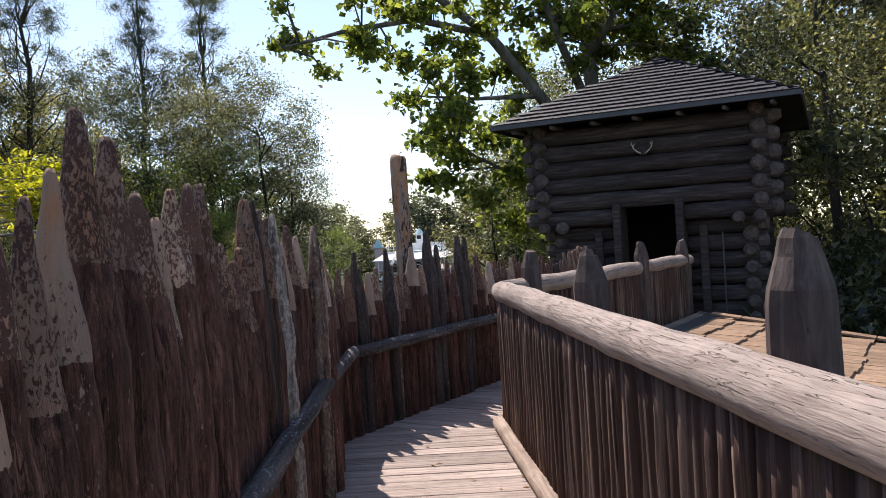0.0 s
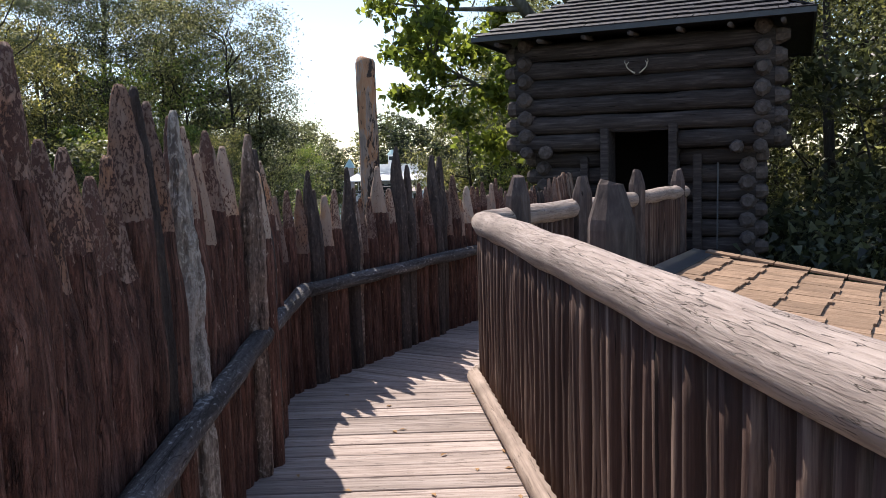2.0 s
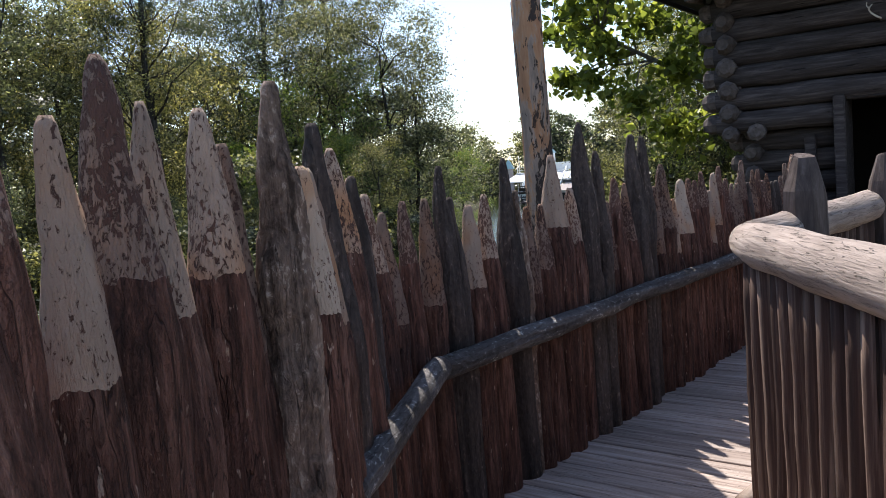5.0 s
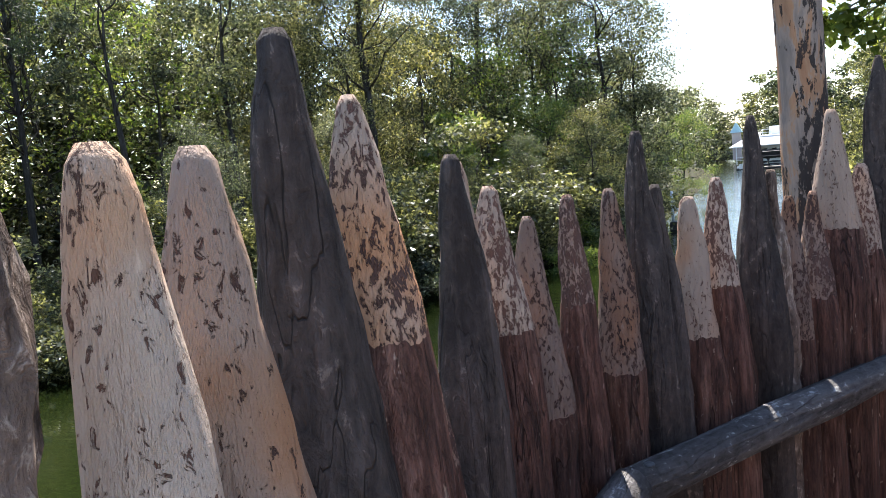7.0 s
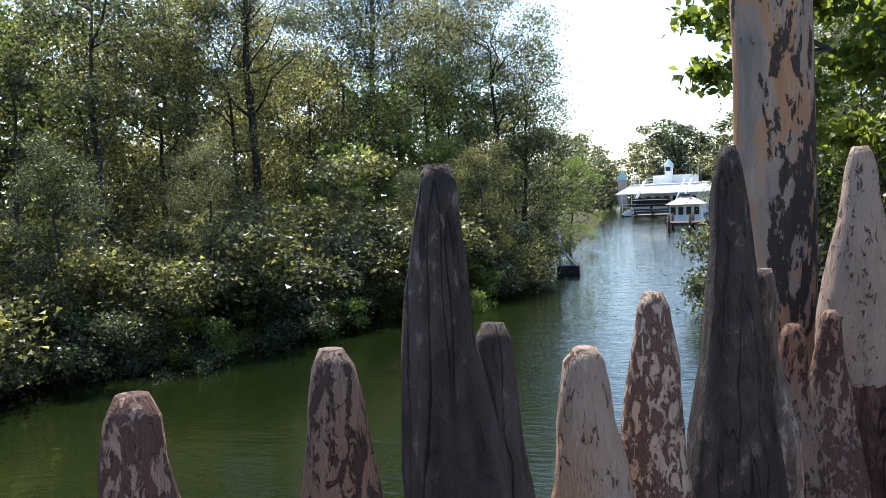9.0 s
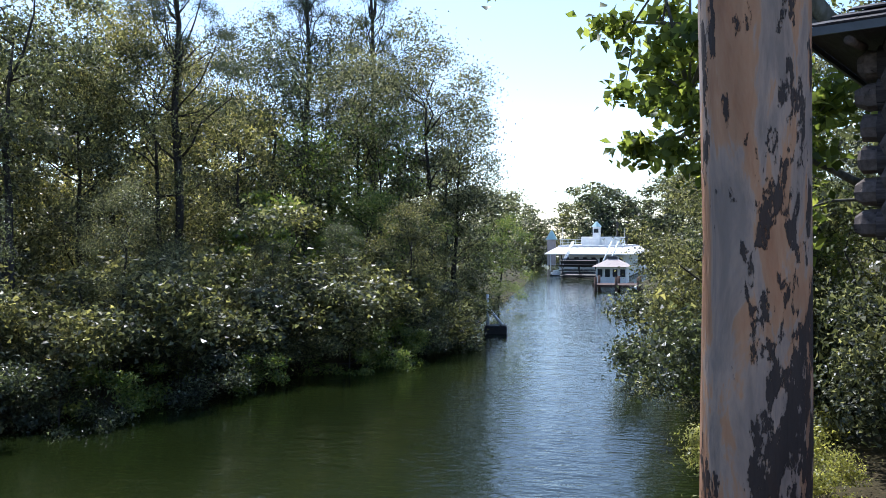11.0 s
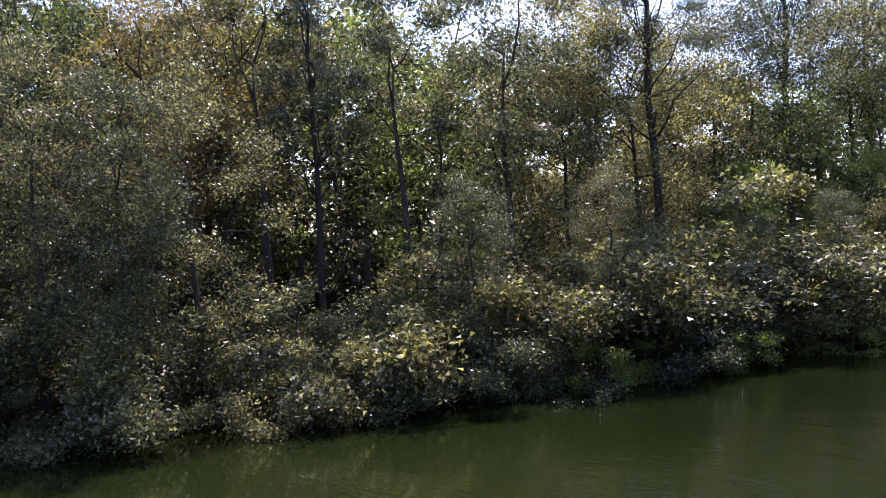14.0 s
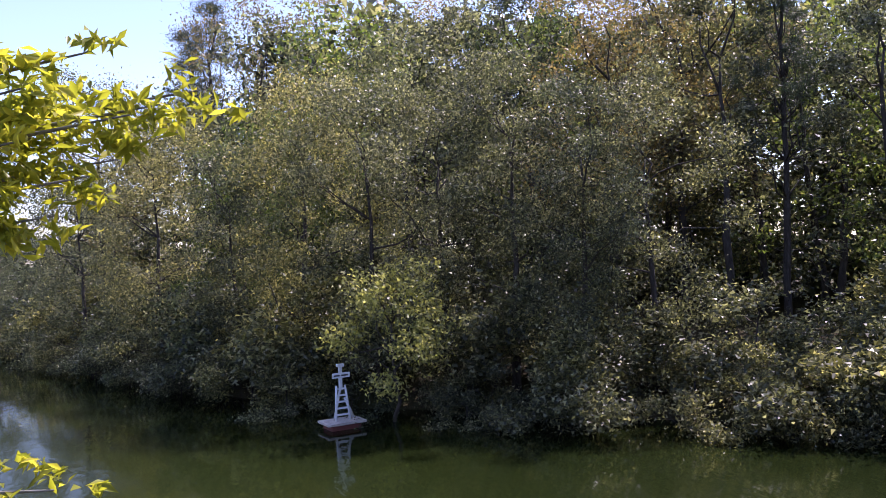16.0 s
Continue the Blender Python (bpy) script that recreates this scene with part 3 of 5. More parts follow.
def plant(fence, rows, place, seed):
    spots = sorted(row[0] for row in rows)
    unit = (place(1.0, 0) - place(0.0, 0)).length
    for i, (s, top, mat_, *back) in enumerate(rows):
        r = random.Random(seed + i)
        k = spots.index(s)
        room = unit * (spots[min(k + 1, len(spots) - 1)] - spots[max(k - 1, 0)]) / 2
        p = place(s, sum(back) + r.uniform(-0.004, 0.004))
        big = min(0.082, max(0.056, 0.55 * room))
        if top > 1.45:
            big = max(big, 0.076 if top > 1.6 else 0.068)
        me = stake_mesh(top, big + r.uniform(-0.005, 0.006), mat_, seed + i, sharp=r.uniform(0.4, 0.55), blunt=r.uniform(0.009, 0.014))
        child("stake", me, fence, Matrix.Translation((p.x, p.y, top - 1.28)) @ pose(0, 0, 0, 0, 0, 30 * r.randrange(12)))


plant(fence1, fill([k for k in KNOWN1 if k[0] < 2.62], -3.6, 2.62, 0.118, lambda s: 1.5 - 0.11 * max(0, s), 3) + [k for k in KNOWN1 if k[0] > 2.62], lambda s, j: Vector((wall_x(s) + j, s, 0)), 100)
plant(fence2, fill(KNOWN2, 0.0, 4.55, 0.112, lambda s: 1.13, 5), lambda s, j: w2(s, j), 300)
B3, E3 = w2(4.6), Vector((2.45, 11.05, 0))
n3 = int((E3 - B3).length / 0.115)
plant(fence3, [(i / n3, 1.17 + 0.06 * rng.random(), rng.choice(("worn", "worn", "peel"))) for i in range(n3)], lambda s, j: B3.lerp(E3, s) + Vector((j, 0, 0)), 500)
# second row behind, seen through the gaps
plant(fence1, [(s, 1.12 + 0.1 * rng.random(), rng.choice(("worn", "dark"))) for s in np.arange(-3.5, 2.3, 0.118)], lambda s, j: Vector((wall_x(s) - 0.095 + j, s + 0.05, 0)), 700)
# waist-high log fixed along the stakes
laid_log("log_rail", fence1, (wall_x(-3.6) + 0.1, -3.6, 0.61), (wall_x(2.9) + 0.105, 2.9, 0.625), 22, 0.006, [0.042 + 0.004 * rng.random() for _ in range(23)], "raillog", 12, 0.25, 5, "dark lichen-covered log rail")
laid_log("log_rail", fence1, (wall_x(2.9) + 0.105, 2.88, 0.625), (-0.44, 3.97, 0.632), 8, 0.005, [0.043] * 9, "raillog", 12, 0.25, 6, "dark lichen-covered log rail")
laid_log("log_rail", fence2, w2(-0.02, 0.09, 0.625), w2(4.6, 0.09, 0.62), 18, 0.006, [0.042 + 0.004 * rng.random() for _ in range(19)], "raillog", 12, 0.25, 9, "dark lichen-covered log rail")
for fence, p in ((fence1, (wall_x(1.4) + 0.1, 1.4, 0.66)), (fence2, tuple(w2(0.02, 0.105, 0.665))), (fence2, tuple(w2(2.2, 0.105, 0.665)))):
    bm = bmesh.new()
    bmesh.ops.create_icosphere(bm, subdivisions=2, radius=0.012)
    bmesh.ops.scale(bm, vec=(1, 1, 0.5), verts=bm.verts)
    part("bolt", bm, "iron", fence, "rusty bolt head", Matrix.Translation(p))

# tall bare pole behind the stakes
pole = thing("wooden_pole", pose(-0.115, 5.33, 0), "tall bare pole with peeling orange and black bark", "pole")
child("shaft", tube_mesh("shaft", log_points((0.04, 0.03, -2.75), (-0.015, 0.0, 2.13), 16, 0.006, 8) + [(-0.015, 0, 2.165), (-0.012, 0, 2.175)], [0.078 - 0.0003 * i for i in range(17)] + [0.062, 0.04], "pole", 18, 0.22, 8), pole)

# ---- handrails ----
rail1 = thing("log_railing", pose(0, 0, 0), "log handrail of weathered pale wood on round brown balusters", "railing", "railings")
laid_log("handrail", rail1, (rail_x(-3.8), -3.8, 1.005), (rail_x(4.06), 4.06, 1.005), 36, 0.003, [0.074 + 0.003 * rng.random() for _ in range(36)] + [0.06], "handrail", 20, 0.1, 2, "weathered pale log handrail")
baluster_meshes = [tube_mesh("baluster", log_points((0, 0, 0.06), (0, 0, 0.96), 6, 0.003, 40 + i), [0.031 + 0.003 * rng.random() for _ in range(7)], "baluster", 9, 0.2, i) for i in range(6)]


def balusters(parent, place, length, gap):
    n = int(length / gap)
    for i in range(n + 1):
        p = place(i / n)
        child("baluster", baluster_meshes[rng.randrange(6)], parent, Matrix.Translation((p[0], p[1], 0)) @ pose(0, 0, 0, rng.uniform(-0.6, 0.6), rng.uniform(-0.6, 0.6), rng.uniform(0, 360)))


balusters(rail1, lambda f: (rail_x(4.0 - 7.7 * f) - 0.005, 4.0 - 7.7 * f), 7.7, 0.092)
laid_log("toe_log", rail1, (rail_x(-3.8) - 0.045, -3.8, 0.045), (0.575, 4.06, 0.045), 20, 0.003, [0.05] * 21, "toe", 10, 0.15, 4, "worn tan half-log along the deck edge")

rail2 = thing("log_railing", pose(0, 0, 0), "farther log handrail on round brown balusters after the bend", "railing", "railings")
R2A, R2B = Vector((0.66, 4.07, 0)), Vector((3.25, 8.35, 0))
laid_log("handrail", rail2, (R2A.x, R2A.y, 1.0), (R2B.x, R2B.y, 0.99), 20, 0.008, [0.07 + 0.004 * rng.random() for _ in range(21)], "handrail", 16, 0.15, 3, "weathered pale log handrail")
balusters(rail2, lambda f: tuple(R2A.lerp(R2B, f)), (R2B - R2A).length, 0.1)
laid_log("toe_log", rail2, (0.6, 4.12, 0.045), (3.2, 8.37, 0.045), 14, 0.003, [0.05] * 15, "toe", 10, 0.15, 4, "worn tan half-log along the deck edge")


def railing_post(x, y, top, r=0.083, turn=0.0):
    """Eight-sided hewn post with a chamfered flat head."""
    ob = thing("railing_post", pose(x, y, 0, 0, 0, turn), "thick hewn brown post with a chamfered flat top", "post", "railing posts")
    rr = random.Random(int(x * 100))
    prof = [(-2.7, r), (-0.5, r), (0.3, r * 1.0), (0.8, r * 0.99), (top - 0.16, r * 0.97), (top - 0.125, r * 0.93), (top - 0.05, r * 0.66), (top - 0.008, r * 0.52), (top, r * 0.46)]
    v, f = tube_data([(rr.uniform(-0.002, 0.002), rr.uniform(-0.002, 0.002), z) for z, _ in prof], [a for _, a in prof], 8, 0.10, int(x * 50))
    child("shaft", mesh_of("shaft", v, f, "post"), ob)


for x, y, top, turn in ((1.085, -0.02, 1.345, 12), (0.925, 1.84, 1.285, 20), (0.90, 4.36, 1.272, 5), (1.50, 5.32, 1.24, 15), (2.285, 6.72, 1.255, 8), (3.12, 8.15, 1.24, 10)):
    railing_post(x, y, top, turn=turn)

# ---- blockhouse ----
house = thing("blockhouse", pose(3.50, 10.88, 0, 0, 0, -25.0), "dark log blockhouse with overhanging upper storey and shingled hip roof", "blockhouse")
LOW_L, LOW_R, UP_L, UP_R, DEEP = -1.62, 1.50, -1.80, 1.68, 3.3
LOG = 0.264


def house_log(name, x0, x1, y0, y1, z, r=0.125, seed=0):
    d = Vector((x1 - x0, y1 - y0, 0))
    n = max(3, int(d.length / 0.35))
    me = tube_mesh(name, log_points((0, 0, 0), (d.length, 0, 0), n, 0.008, seed), [r + 0.006 * math.sin(seed + i) for i in range(n + 1)], "house", 12, 0.16, seed)
    return child(name, me, house, Matrix.Translation((x0, y0, z)) @ pose(0, 0, 0, 0, 0, math.degrees(math.atan2(d.y, d.x))))


def log_end(x, y, z, turn, r, seed):
    """Chamfered cut end of a wall log."""
    rr = random.Random(seed)
    pts = [(0, 0, 0), (0.09 + rr.uniform(-0.02, 0.03), 0, 0), (0.15 + rr.uniform(-0.02, 0.03), 0, 0)]
    v, f = tube_data(pts, [r, r * 0.97, r * 0.58], 8, 0.2, seed)
    child("log_end", mesh_of("log_end", v, f, "logend"), house, Matrix.Translation((x, y, z)) @ pose(0, 0, 0, 0, 0, turn), "hewn log end")


UP_Y = -0.22
for i in range(6):
    z = 1.63 + i * LOG
    lift = LOG / 2
    if i == 0:
        house_log("wall_log", UP_L - 0.05, -0.52, UP_Y, UP_Y, z, 0.134, 60)
        house_log("wall_log", 0.44, UP_R + 0.05, UP_Y, UP_Y, z, 0.134, 66)
    else:
        house_log("wall_log", UP_L - 0.05, UP_R + 0.05, UP_Y, UP_Y, z, 0.134, 60 + i)
    house_log("wall_log", UP_L - 0.05, UP_R + 0.05, UP_Y + DEEP + 0.3, UP_Y + DEEP + 0.3, z, 0.134, 70 + i)
    for x, side in ((UP_L + 0.1, 0), (UP_R - 0.1, 1)):
        house_log("wall_log", x, x, UP_Y - 0.06, UP_Y + DEEP + 0.34, z + lift * 0.85, 0.13, 80 + i * 2 + side)
        log_end(x, UP_Y - 0.08, z + lift * 0.85, -90, 0.118, 90 + i * 2 + side)
    log_end(UP_L - 0.05, UP_Y, z, 180, 0.118, 150 + i)
    log_end(UP_R + 0.05, UP_Y, z, 0, 0.118, 160 + i)
    log_end(UP_R + 0.05, UP_Y + DEEP + 0.3, z, 0, 0.118, 170 + i)
# sill logs that carry the overhang
for x in (UP_L + 0.12, UP_L + 0.42, UP_R - 0.42, UP_R - 0.12):
    log_end(x, UP_Y - 0.1, 1.50, -90, 0.10, int(x * 40) + 400)
for i in range(16):
    z = 1.40 - i * 0.255
    if z > -0.05:
        house_log("wall_log", LOW_L, -0.50, 0, 0, z, 0.128, 200 + i)
        house_log("wall_log", 0.42, LOW_R, 0, 0, z, 0.128, 220 + i)
    else:
        house_log("wall_log", LOW_L, LOW_R, 0, 0, z, 0.128, 200 + i)
    for x, side in ((LOW_L + 0.12, 0), (LOW_R - 0.1, 1)):
        house_log("wall_log", x, x, -0.05, DEEP, z + 0.12, 0.125, 240 + i * 2 + side)
        log_end(x, -0.06, z + 0.12, -90, 0.112, 280 + i * 2 + side)
    log_end(LOW_R, 0, z, 0, 0.112, 330 + i)
    log_end(LOW_L, 0, z, 180, 0.112, 350 + i)
    house_log("wall_log", LOW_L, LOW_R, DEEP, DEEP, z, 0.128, 370 + i)
part("doorway_frame", a_box(-0.58, -0.46, -0.38, 0.12, -0.02, 1.82, bevel=0.012), "house", house, "dark timber door jamb")
part("doorway_frame", a_box(0.37, 0.49, -0.38, 0.12, -0.02, 1.85, bevel=0.012), "house", house, "dark timber door jamb")
part("lintel", a_box(-0.455, 0.365, -0.30, 0.12, 1.77, 1.80, bevel=0.008), "house", house)
for x in (-0.86, 0.74):
    part("brace_post", a_box(x - 0.06, x + 0.06, -0.2, -0.125, -0.02, 1.42, bevel=0.012), "house", house)
part("drain_pipe", a_box(1.0, 1.02, -0.17, -0.15, 0.1, 1.3), "iron", house, "thin iron rod")
part("house_floor", a_box(LOW_L, LOW_R, 0.14, DEEP, -0.1, -0.03), "house", house)
# wall panel and loft floor carry the room's darkness in their colour
part("back_room", a_box(LOW_L + 0.2, LOW_R - 0.2, 2.0, 2.06, -0.03, 2.9), "dark_in", house, "inside wall coloured black as the unlit room's shade")
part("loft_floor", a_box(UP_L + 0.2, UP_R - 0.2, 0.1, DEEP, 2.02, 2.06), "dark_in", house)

# roof: hipped, course upon course of shingles
EX0, EX1, EY0, EY1, EZ, AP = UP_L - 0.52, UP_R + 0.50, UP_Y - 0.62, UP_Y + DEEP + 0.9, 3.16, 4.36
cx, cy = (EX0 + EX1) / 2, (EY0 + EY1) / 2
bm = bmesh.new()
base = [bm.verts.new(p) for p in ((EX0, EY0, EZ), (EX1, EY0, EZ), (EX1, EY1, EZ), (EX0, EY1, EZ))]
top = bm.verts.new((cx, cy, AP))
bm.faces.new(base[::-1])
for i in range(4):
    bm.faces.new((base[i], base[(i + 1) % 4], top))
roof = part("roof", bm, "shingle", house, "dark shingled hip roof")
bm = bmesh.new()
for q in ((EX0 - 0.02, EX1 + 0.02, EY0 - 0.03, EY0 - 0.002), (EX0 - 0.02, EX1 + 0.02, EY1 + 0.002, EY1 + 0.03), (EX0 - 0.03, EX0 - 0.002, EY0, EY1), (EX1 + 0.002, EX1 + 0.03, EY0, EY1)):
    box(bm, *q, EZ - 0.055, EZ + 0.012)
part("fascia", bm, "iron", house, "dark grey eaves board")
for i in range(7):
    x = EX0 + 0.35 + i * (EX1 - EX0 - 0.7) / 6
    me = tube_mesh("rafter_end", [(0, 0, 0), (0, 0.6, 0.05)], [0.035, 0.035], "logend", 8, 0.1, i)
    child("rafter_end", me, house, Matrix.Translation((x, EY0 + 0.02, EZ - 0.11)))


def roof_shingles(corner_a, corner_b, apex, courses, wide, parent, material, mesh_name):
    """Courses of separate thin shingles on one triangular slope; returns those of the lower courses as parts."""
    A, B, C = Vector(corner_a), Vector(corner_b), Vector(apex)
    along = (B - A).normalized()
    mid = (A + B) / 2
    up = (C - mid)
    nrm = along.cross(up).normalized()
    slope = up.length / courses
    frame3 = Matrix((along, up.normalized(), nrm)).transposed().to_4x4()
    shapes = []
    for k in range(3):
        w = wide * (0.995 - 0.01 * k)
        bm = box(bmesh.new(), -w / 2, w / 2, -slope * 0.12, slope * 1.05, 0.0, 0.016)
        for v in bm.verts:
            if v.co.y > 0:
                v.co.z -= 0.010
            else:
                v.co.z += 0.020
        me = bpy.data.meshes.new(mesh_name)
        bm.normal_update()
        bm.to_mesh(me)
        bm.free()
        me.materials.append(M[material])
        shapes.append(me)
    for c in range(courses):
        f = c / courses
        a, b = A.lerp(C, f), B.lerp(C, f)
        n = max(1, round((b - a).length / wide))
        for i in range(n):
            p = a.lerp(b, (i + 0.5 + (0.25 if c % 2 and n > 2 else 0)) / n)
            if (p - b).dot(along) > -wide * 0.3:
                continue
            child(mesh_name, shapes[rng.randrange(3)], parent, Matrix.Translation(p + nrm * (0.004 + rng.uniform(0, 0.006))) @ frame3 @ pose(0, 0, 0, 0, 0, rng.uniform(-0.4, 0.4)))


# antlers on the wall
antlers = thing("antlers", house.matrix_basis @ pose(-0.05, UP_Y - 0.15, 2.62), "pale pair of deer antlers fixed on the log wall", "antlers")
for sgn in (-1, 1):
    pts = [(sgn * (0.03 + 0.11 * math.sin(k / 7 * 2.3)), -0.02 - 0.03 * math.sin(k / 7 * 3), -0.06 + 0.16 * k / 7) for k in range(8)]
    child("antler", tube_mesh("antler", pts, [0.012 - 0.001 * k for k in range(8)], "antler", 7), antlers)
    for k in (3, 5):
        p = pts[k]
        child("tine", tube_mesh("tine", [p, (p[0] + sgn * 0.02, p[1] - 0.03, p[2] + 0.03), (p[0] + sgn * 0.015, p[1] - 0.04, p[2] + 0.065)], [0.008, 0.006, 0.003], "antler", 6), antlers)
part("mount", a_box(-0.05, 0.05, -0.012, 0.02, -0.08, 0.02, bevel=0.006), "house", antlers)

# ---- low shake roof beside the walkway ----
shed = thing("shake_roof", pose(0, 0, 0), "low lean-to roof of tan cedar shakes beside the walkway", "roof")
ROOF_E, ROOF_D = Vector((-0.515, -0.857, 0)), Vector((0.857, -0.515, -0.16))
S_TOP_B = Vector((3.32, 8.0, 0.30))
S_TOP_A = S_TOP_B + ROOF_E * 4.2
S_LOW_A, S_LOW_B = S_TOP_A + ROOF_D * 3.2, S_TOP_B + ROOF_D * 3.2
bm = bmesh.new()
lo = [bm.verts.new(p - Vector((0, 0, 0.05))) for p in (S_LOW_A, S_LOW_B, S_TOP_B, S_TOP_A)]
hi = [bm.verts.new(p) for p in (S_LOW_A, S_LOW_B, S_TOP_B, S_TOP_A)]
bm.faces.new(lo[::-1])
bm.faces.new(hi)
for i in range(4):
    bm.faces.new((lo[i], lo[(i + 1) % 4], hi[(i + 1) % 4], hi[i]))
part("decking", bm, "baluster", shed)

# ---- trees ----


def leaf_cloud(name, centers, size, material, seed, slim=0.5, droop=0.25, flat=0.4, folded=True):
    """Thousands of small leaves, one island each: folded along the rib, or plain pointed blades."""
    r = np.random.RandomState(seed)
    n = len(centers)
    up = r.normal(size=(n, 3)) * 0.6
    up[:, 2] += flat
    up /= np.linalg.norm(up, axis=1)[:, None]
    d = np.cross(up, r.normal(size=(n, 3)))
    d[:, 2] -= droop * 0.4
    d /= np.linalg.norm(d, axis=1)[:, None]
    side = np.cross(d, up)
    side /= np.linalg.norm(side, axis=1)[:, None]
    up = np.cross(side, d)
    L = (size * r.uniform(0.6, 1.35, n))[:, None]
    a = centers - d * L / 2
    t = centers + d * L / 2 - up * L * 0.12
    m = centers + up * L * 0.08
    p, q = m + side * L * slim / 2, m - side * L * slim / 2
    if not folded:
        p, q = a + side * L * slim / 2, a - side * L * slim / 2
        verts = np.stack([p, t, q], 1).reshape(-1, 3)
        me = bpy.data.meshes.new(name)
        me.vertices.add(n * 3)
        me.vertices.foreach_set("co", verts.ravel())
        me.loops.add(n * 3)
        me.loops.foreach_set("vertex_index", np.arange(n * 3))
        me.polygons.add(n)
        me.polygons.foreach_set("loop_start", np.arange(n) * 3)
        me.materials.append(M[material])
        me.update(calc_edges=True)
        return me
    verts = np.stack([a, p, t, q], 1).reshape(-1, 3)
    me = bpy.data.meshes.new(name)
    me.vertices.add(n * 4)
    me.vertices.foreach_set("co", verts.ravel())
    idx = np.arange(n)[:, None] * 4
    tris = np.concatenate([idx + np.array([[0, 1, 2]]), idx + np.array([[0, 2, 3]])], 1).ravel()
    me.loops.add(n * 6)
    me.loops.foreach_set("vertex_index", tris)
    me.polygons.add(n * 2)
    me.polygons.foreach_set("loop_start", np.arange(n * 2) * 3)
    me.materials.append(M[material])
    me.update(calc_edges=True)
    return me


def clump_points(clumps, per, seed, shell=0.55):
    """Points in uneven clusters, thicker towards each cluster's outside."""
    r = np.random.RandomState(seed)
    out = []
    for x, y, z, rad in clumps:
        n = max(20, int(per * rad * rad))
        v = r.normal(size=(n, 3))
        v /= np.linalg.norm(v, axis=1)[:, None]
        f = (shell + (1 - shell) * r.uniform(0, 1, n)) * (0.75 + 0.5 * r.uniform(0, 1, n) ** 2)
        f = np.where(r.uniform(0, 1, n) < 0.22, f * 1.45, f)
        out.append(v * (rad * f)[:, None] * np.array([1, 1, 0.7]) + (x, y, z))
    return np.concatenate(out)


def limbs_data(trunk, radius, targets, seed, sides=9):
    """A tapered trunk along its line with limbs to the targets."""
    r = random.Random(seed)
    n = len(trunk)
    v, f = tube_data(trunk, [radius * (1 - 0.8 * i / (n - 1)) for i in range(n)], sides, 0.25, seed)
    for tx, ty, tz in targets:
        zs = [p for p in trunk if p[2] < tz - 0.3] or trunk[:2]
        s = zs[max(0, len(zs) - 1 - r.randrange(2))]
        d = math.dist(s, (tx, ty, tz))
        rr = min(radius * 0.35, 0.015 + d * 0.010)
        line = [s]
        for t in (0.25, 0.5, 0.75):
            p = lerp(s, (tx, ty, tz), t)
            j = d * 0.09
            line.append((p[0] + r.uniform(-j, j), p[1] + r.uniform(-j, j), p[2] + r.uniform(-j, j * 0.5)))
        vv, ff = tube_data(line + [(tx, ty, tz)], [rr, rr * 0.8, rr * 0.6, rr * 0.38, rr * 0.12], 6, 0.15, seed)
        k = len(v)
        v += vv
        f += [tuple(i + k for i in face) for face in ff]
    return v, f


def broad_tree(seed, high, spread, bare, leaf_mat, leaf, per, bark="trunk", count=26, dense=1.45, fine=0.86):
    """Prototype meshes of a broadleaf tree: trunk with limbs, and its crown."""
    r = random.Random(seed)
    trunk = [(0, 0, -0.6)]
    x = y = 0.0
    for i in range(8):
        x, y = x + r.uniform(-0.16, 0.16), y + r.uniform(-0.16, 0.16)
        trunk.append((x, y, high * 0.74 * (i + 1) / 8))
    clumps = []
    for i in range(count):
        f = (i + 0.5) / count
        z = high * (bare + (1 - bare) * f)
        reach = spread * math.sin(math.pi * min(1, 0.25 + 0.64 * f)) ** 0.7
        a = i * 2.399 + r.uniform(-0.5, 0.5)
        d = reach * r.uniform(0.35, 1.0)
        clumps.append((x * f + math.cos(a) * d, y * f + math.sin(a) * d, z + r.uniform(-0.4, 0.4), spread * r.uniform(0.24, 0.42)))
    v, f = limbs_data(trunk, 0.018 * high ** 0.9, [c[:3] for c in clumps[::2]], seed)
    return mesh_of("trunk", v, f, bark, True), leaf_cloud("crown", clump_points(clumps, per * dense, seed, 0.35), leaf * fine, leaf_mat, seed, 0.62, folded=False)


def pine_tree(seed, high):
    r = random.Random(seed)
    trunk = [(r.uniform(-0.07, 0.07) * i * 0.5, r.uniform(-0.07, 0.07) * i * 0.5, -0.6 + (high + 0.6) * i / 10) for i in range(11)]
    clumps, pts = [], []
    for i in range(44):
        z = high * (0.5 + 0.5 * i / 43)
        a = i * 2.4 + r.uniform(-0.4, 0.4)
        d = (1.12 - (i / 43)) * high * 0.15 * r.uniform(0.4, 1.1) + 0.2
        clumps.append((math.cos(a) * d, math.sin(a) * d, z + r.uniform(-0.3, 0.6), r.uniform(0.55, 1.15)))
    v, f = limbs_data(trunk, 0.012 * high, [c[:3] for c in clumps], seed, 8)
    return mesh_of("trunk", v, f, "trunk", True), leaf_cloud("crown", clump_points(clumps, 520, seed, 0.1), 0.29, "needle", seed, 0.09, 0.0, 0.0, folded=False)


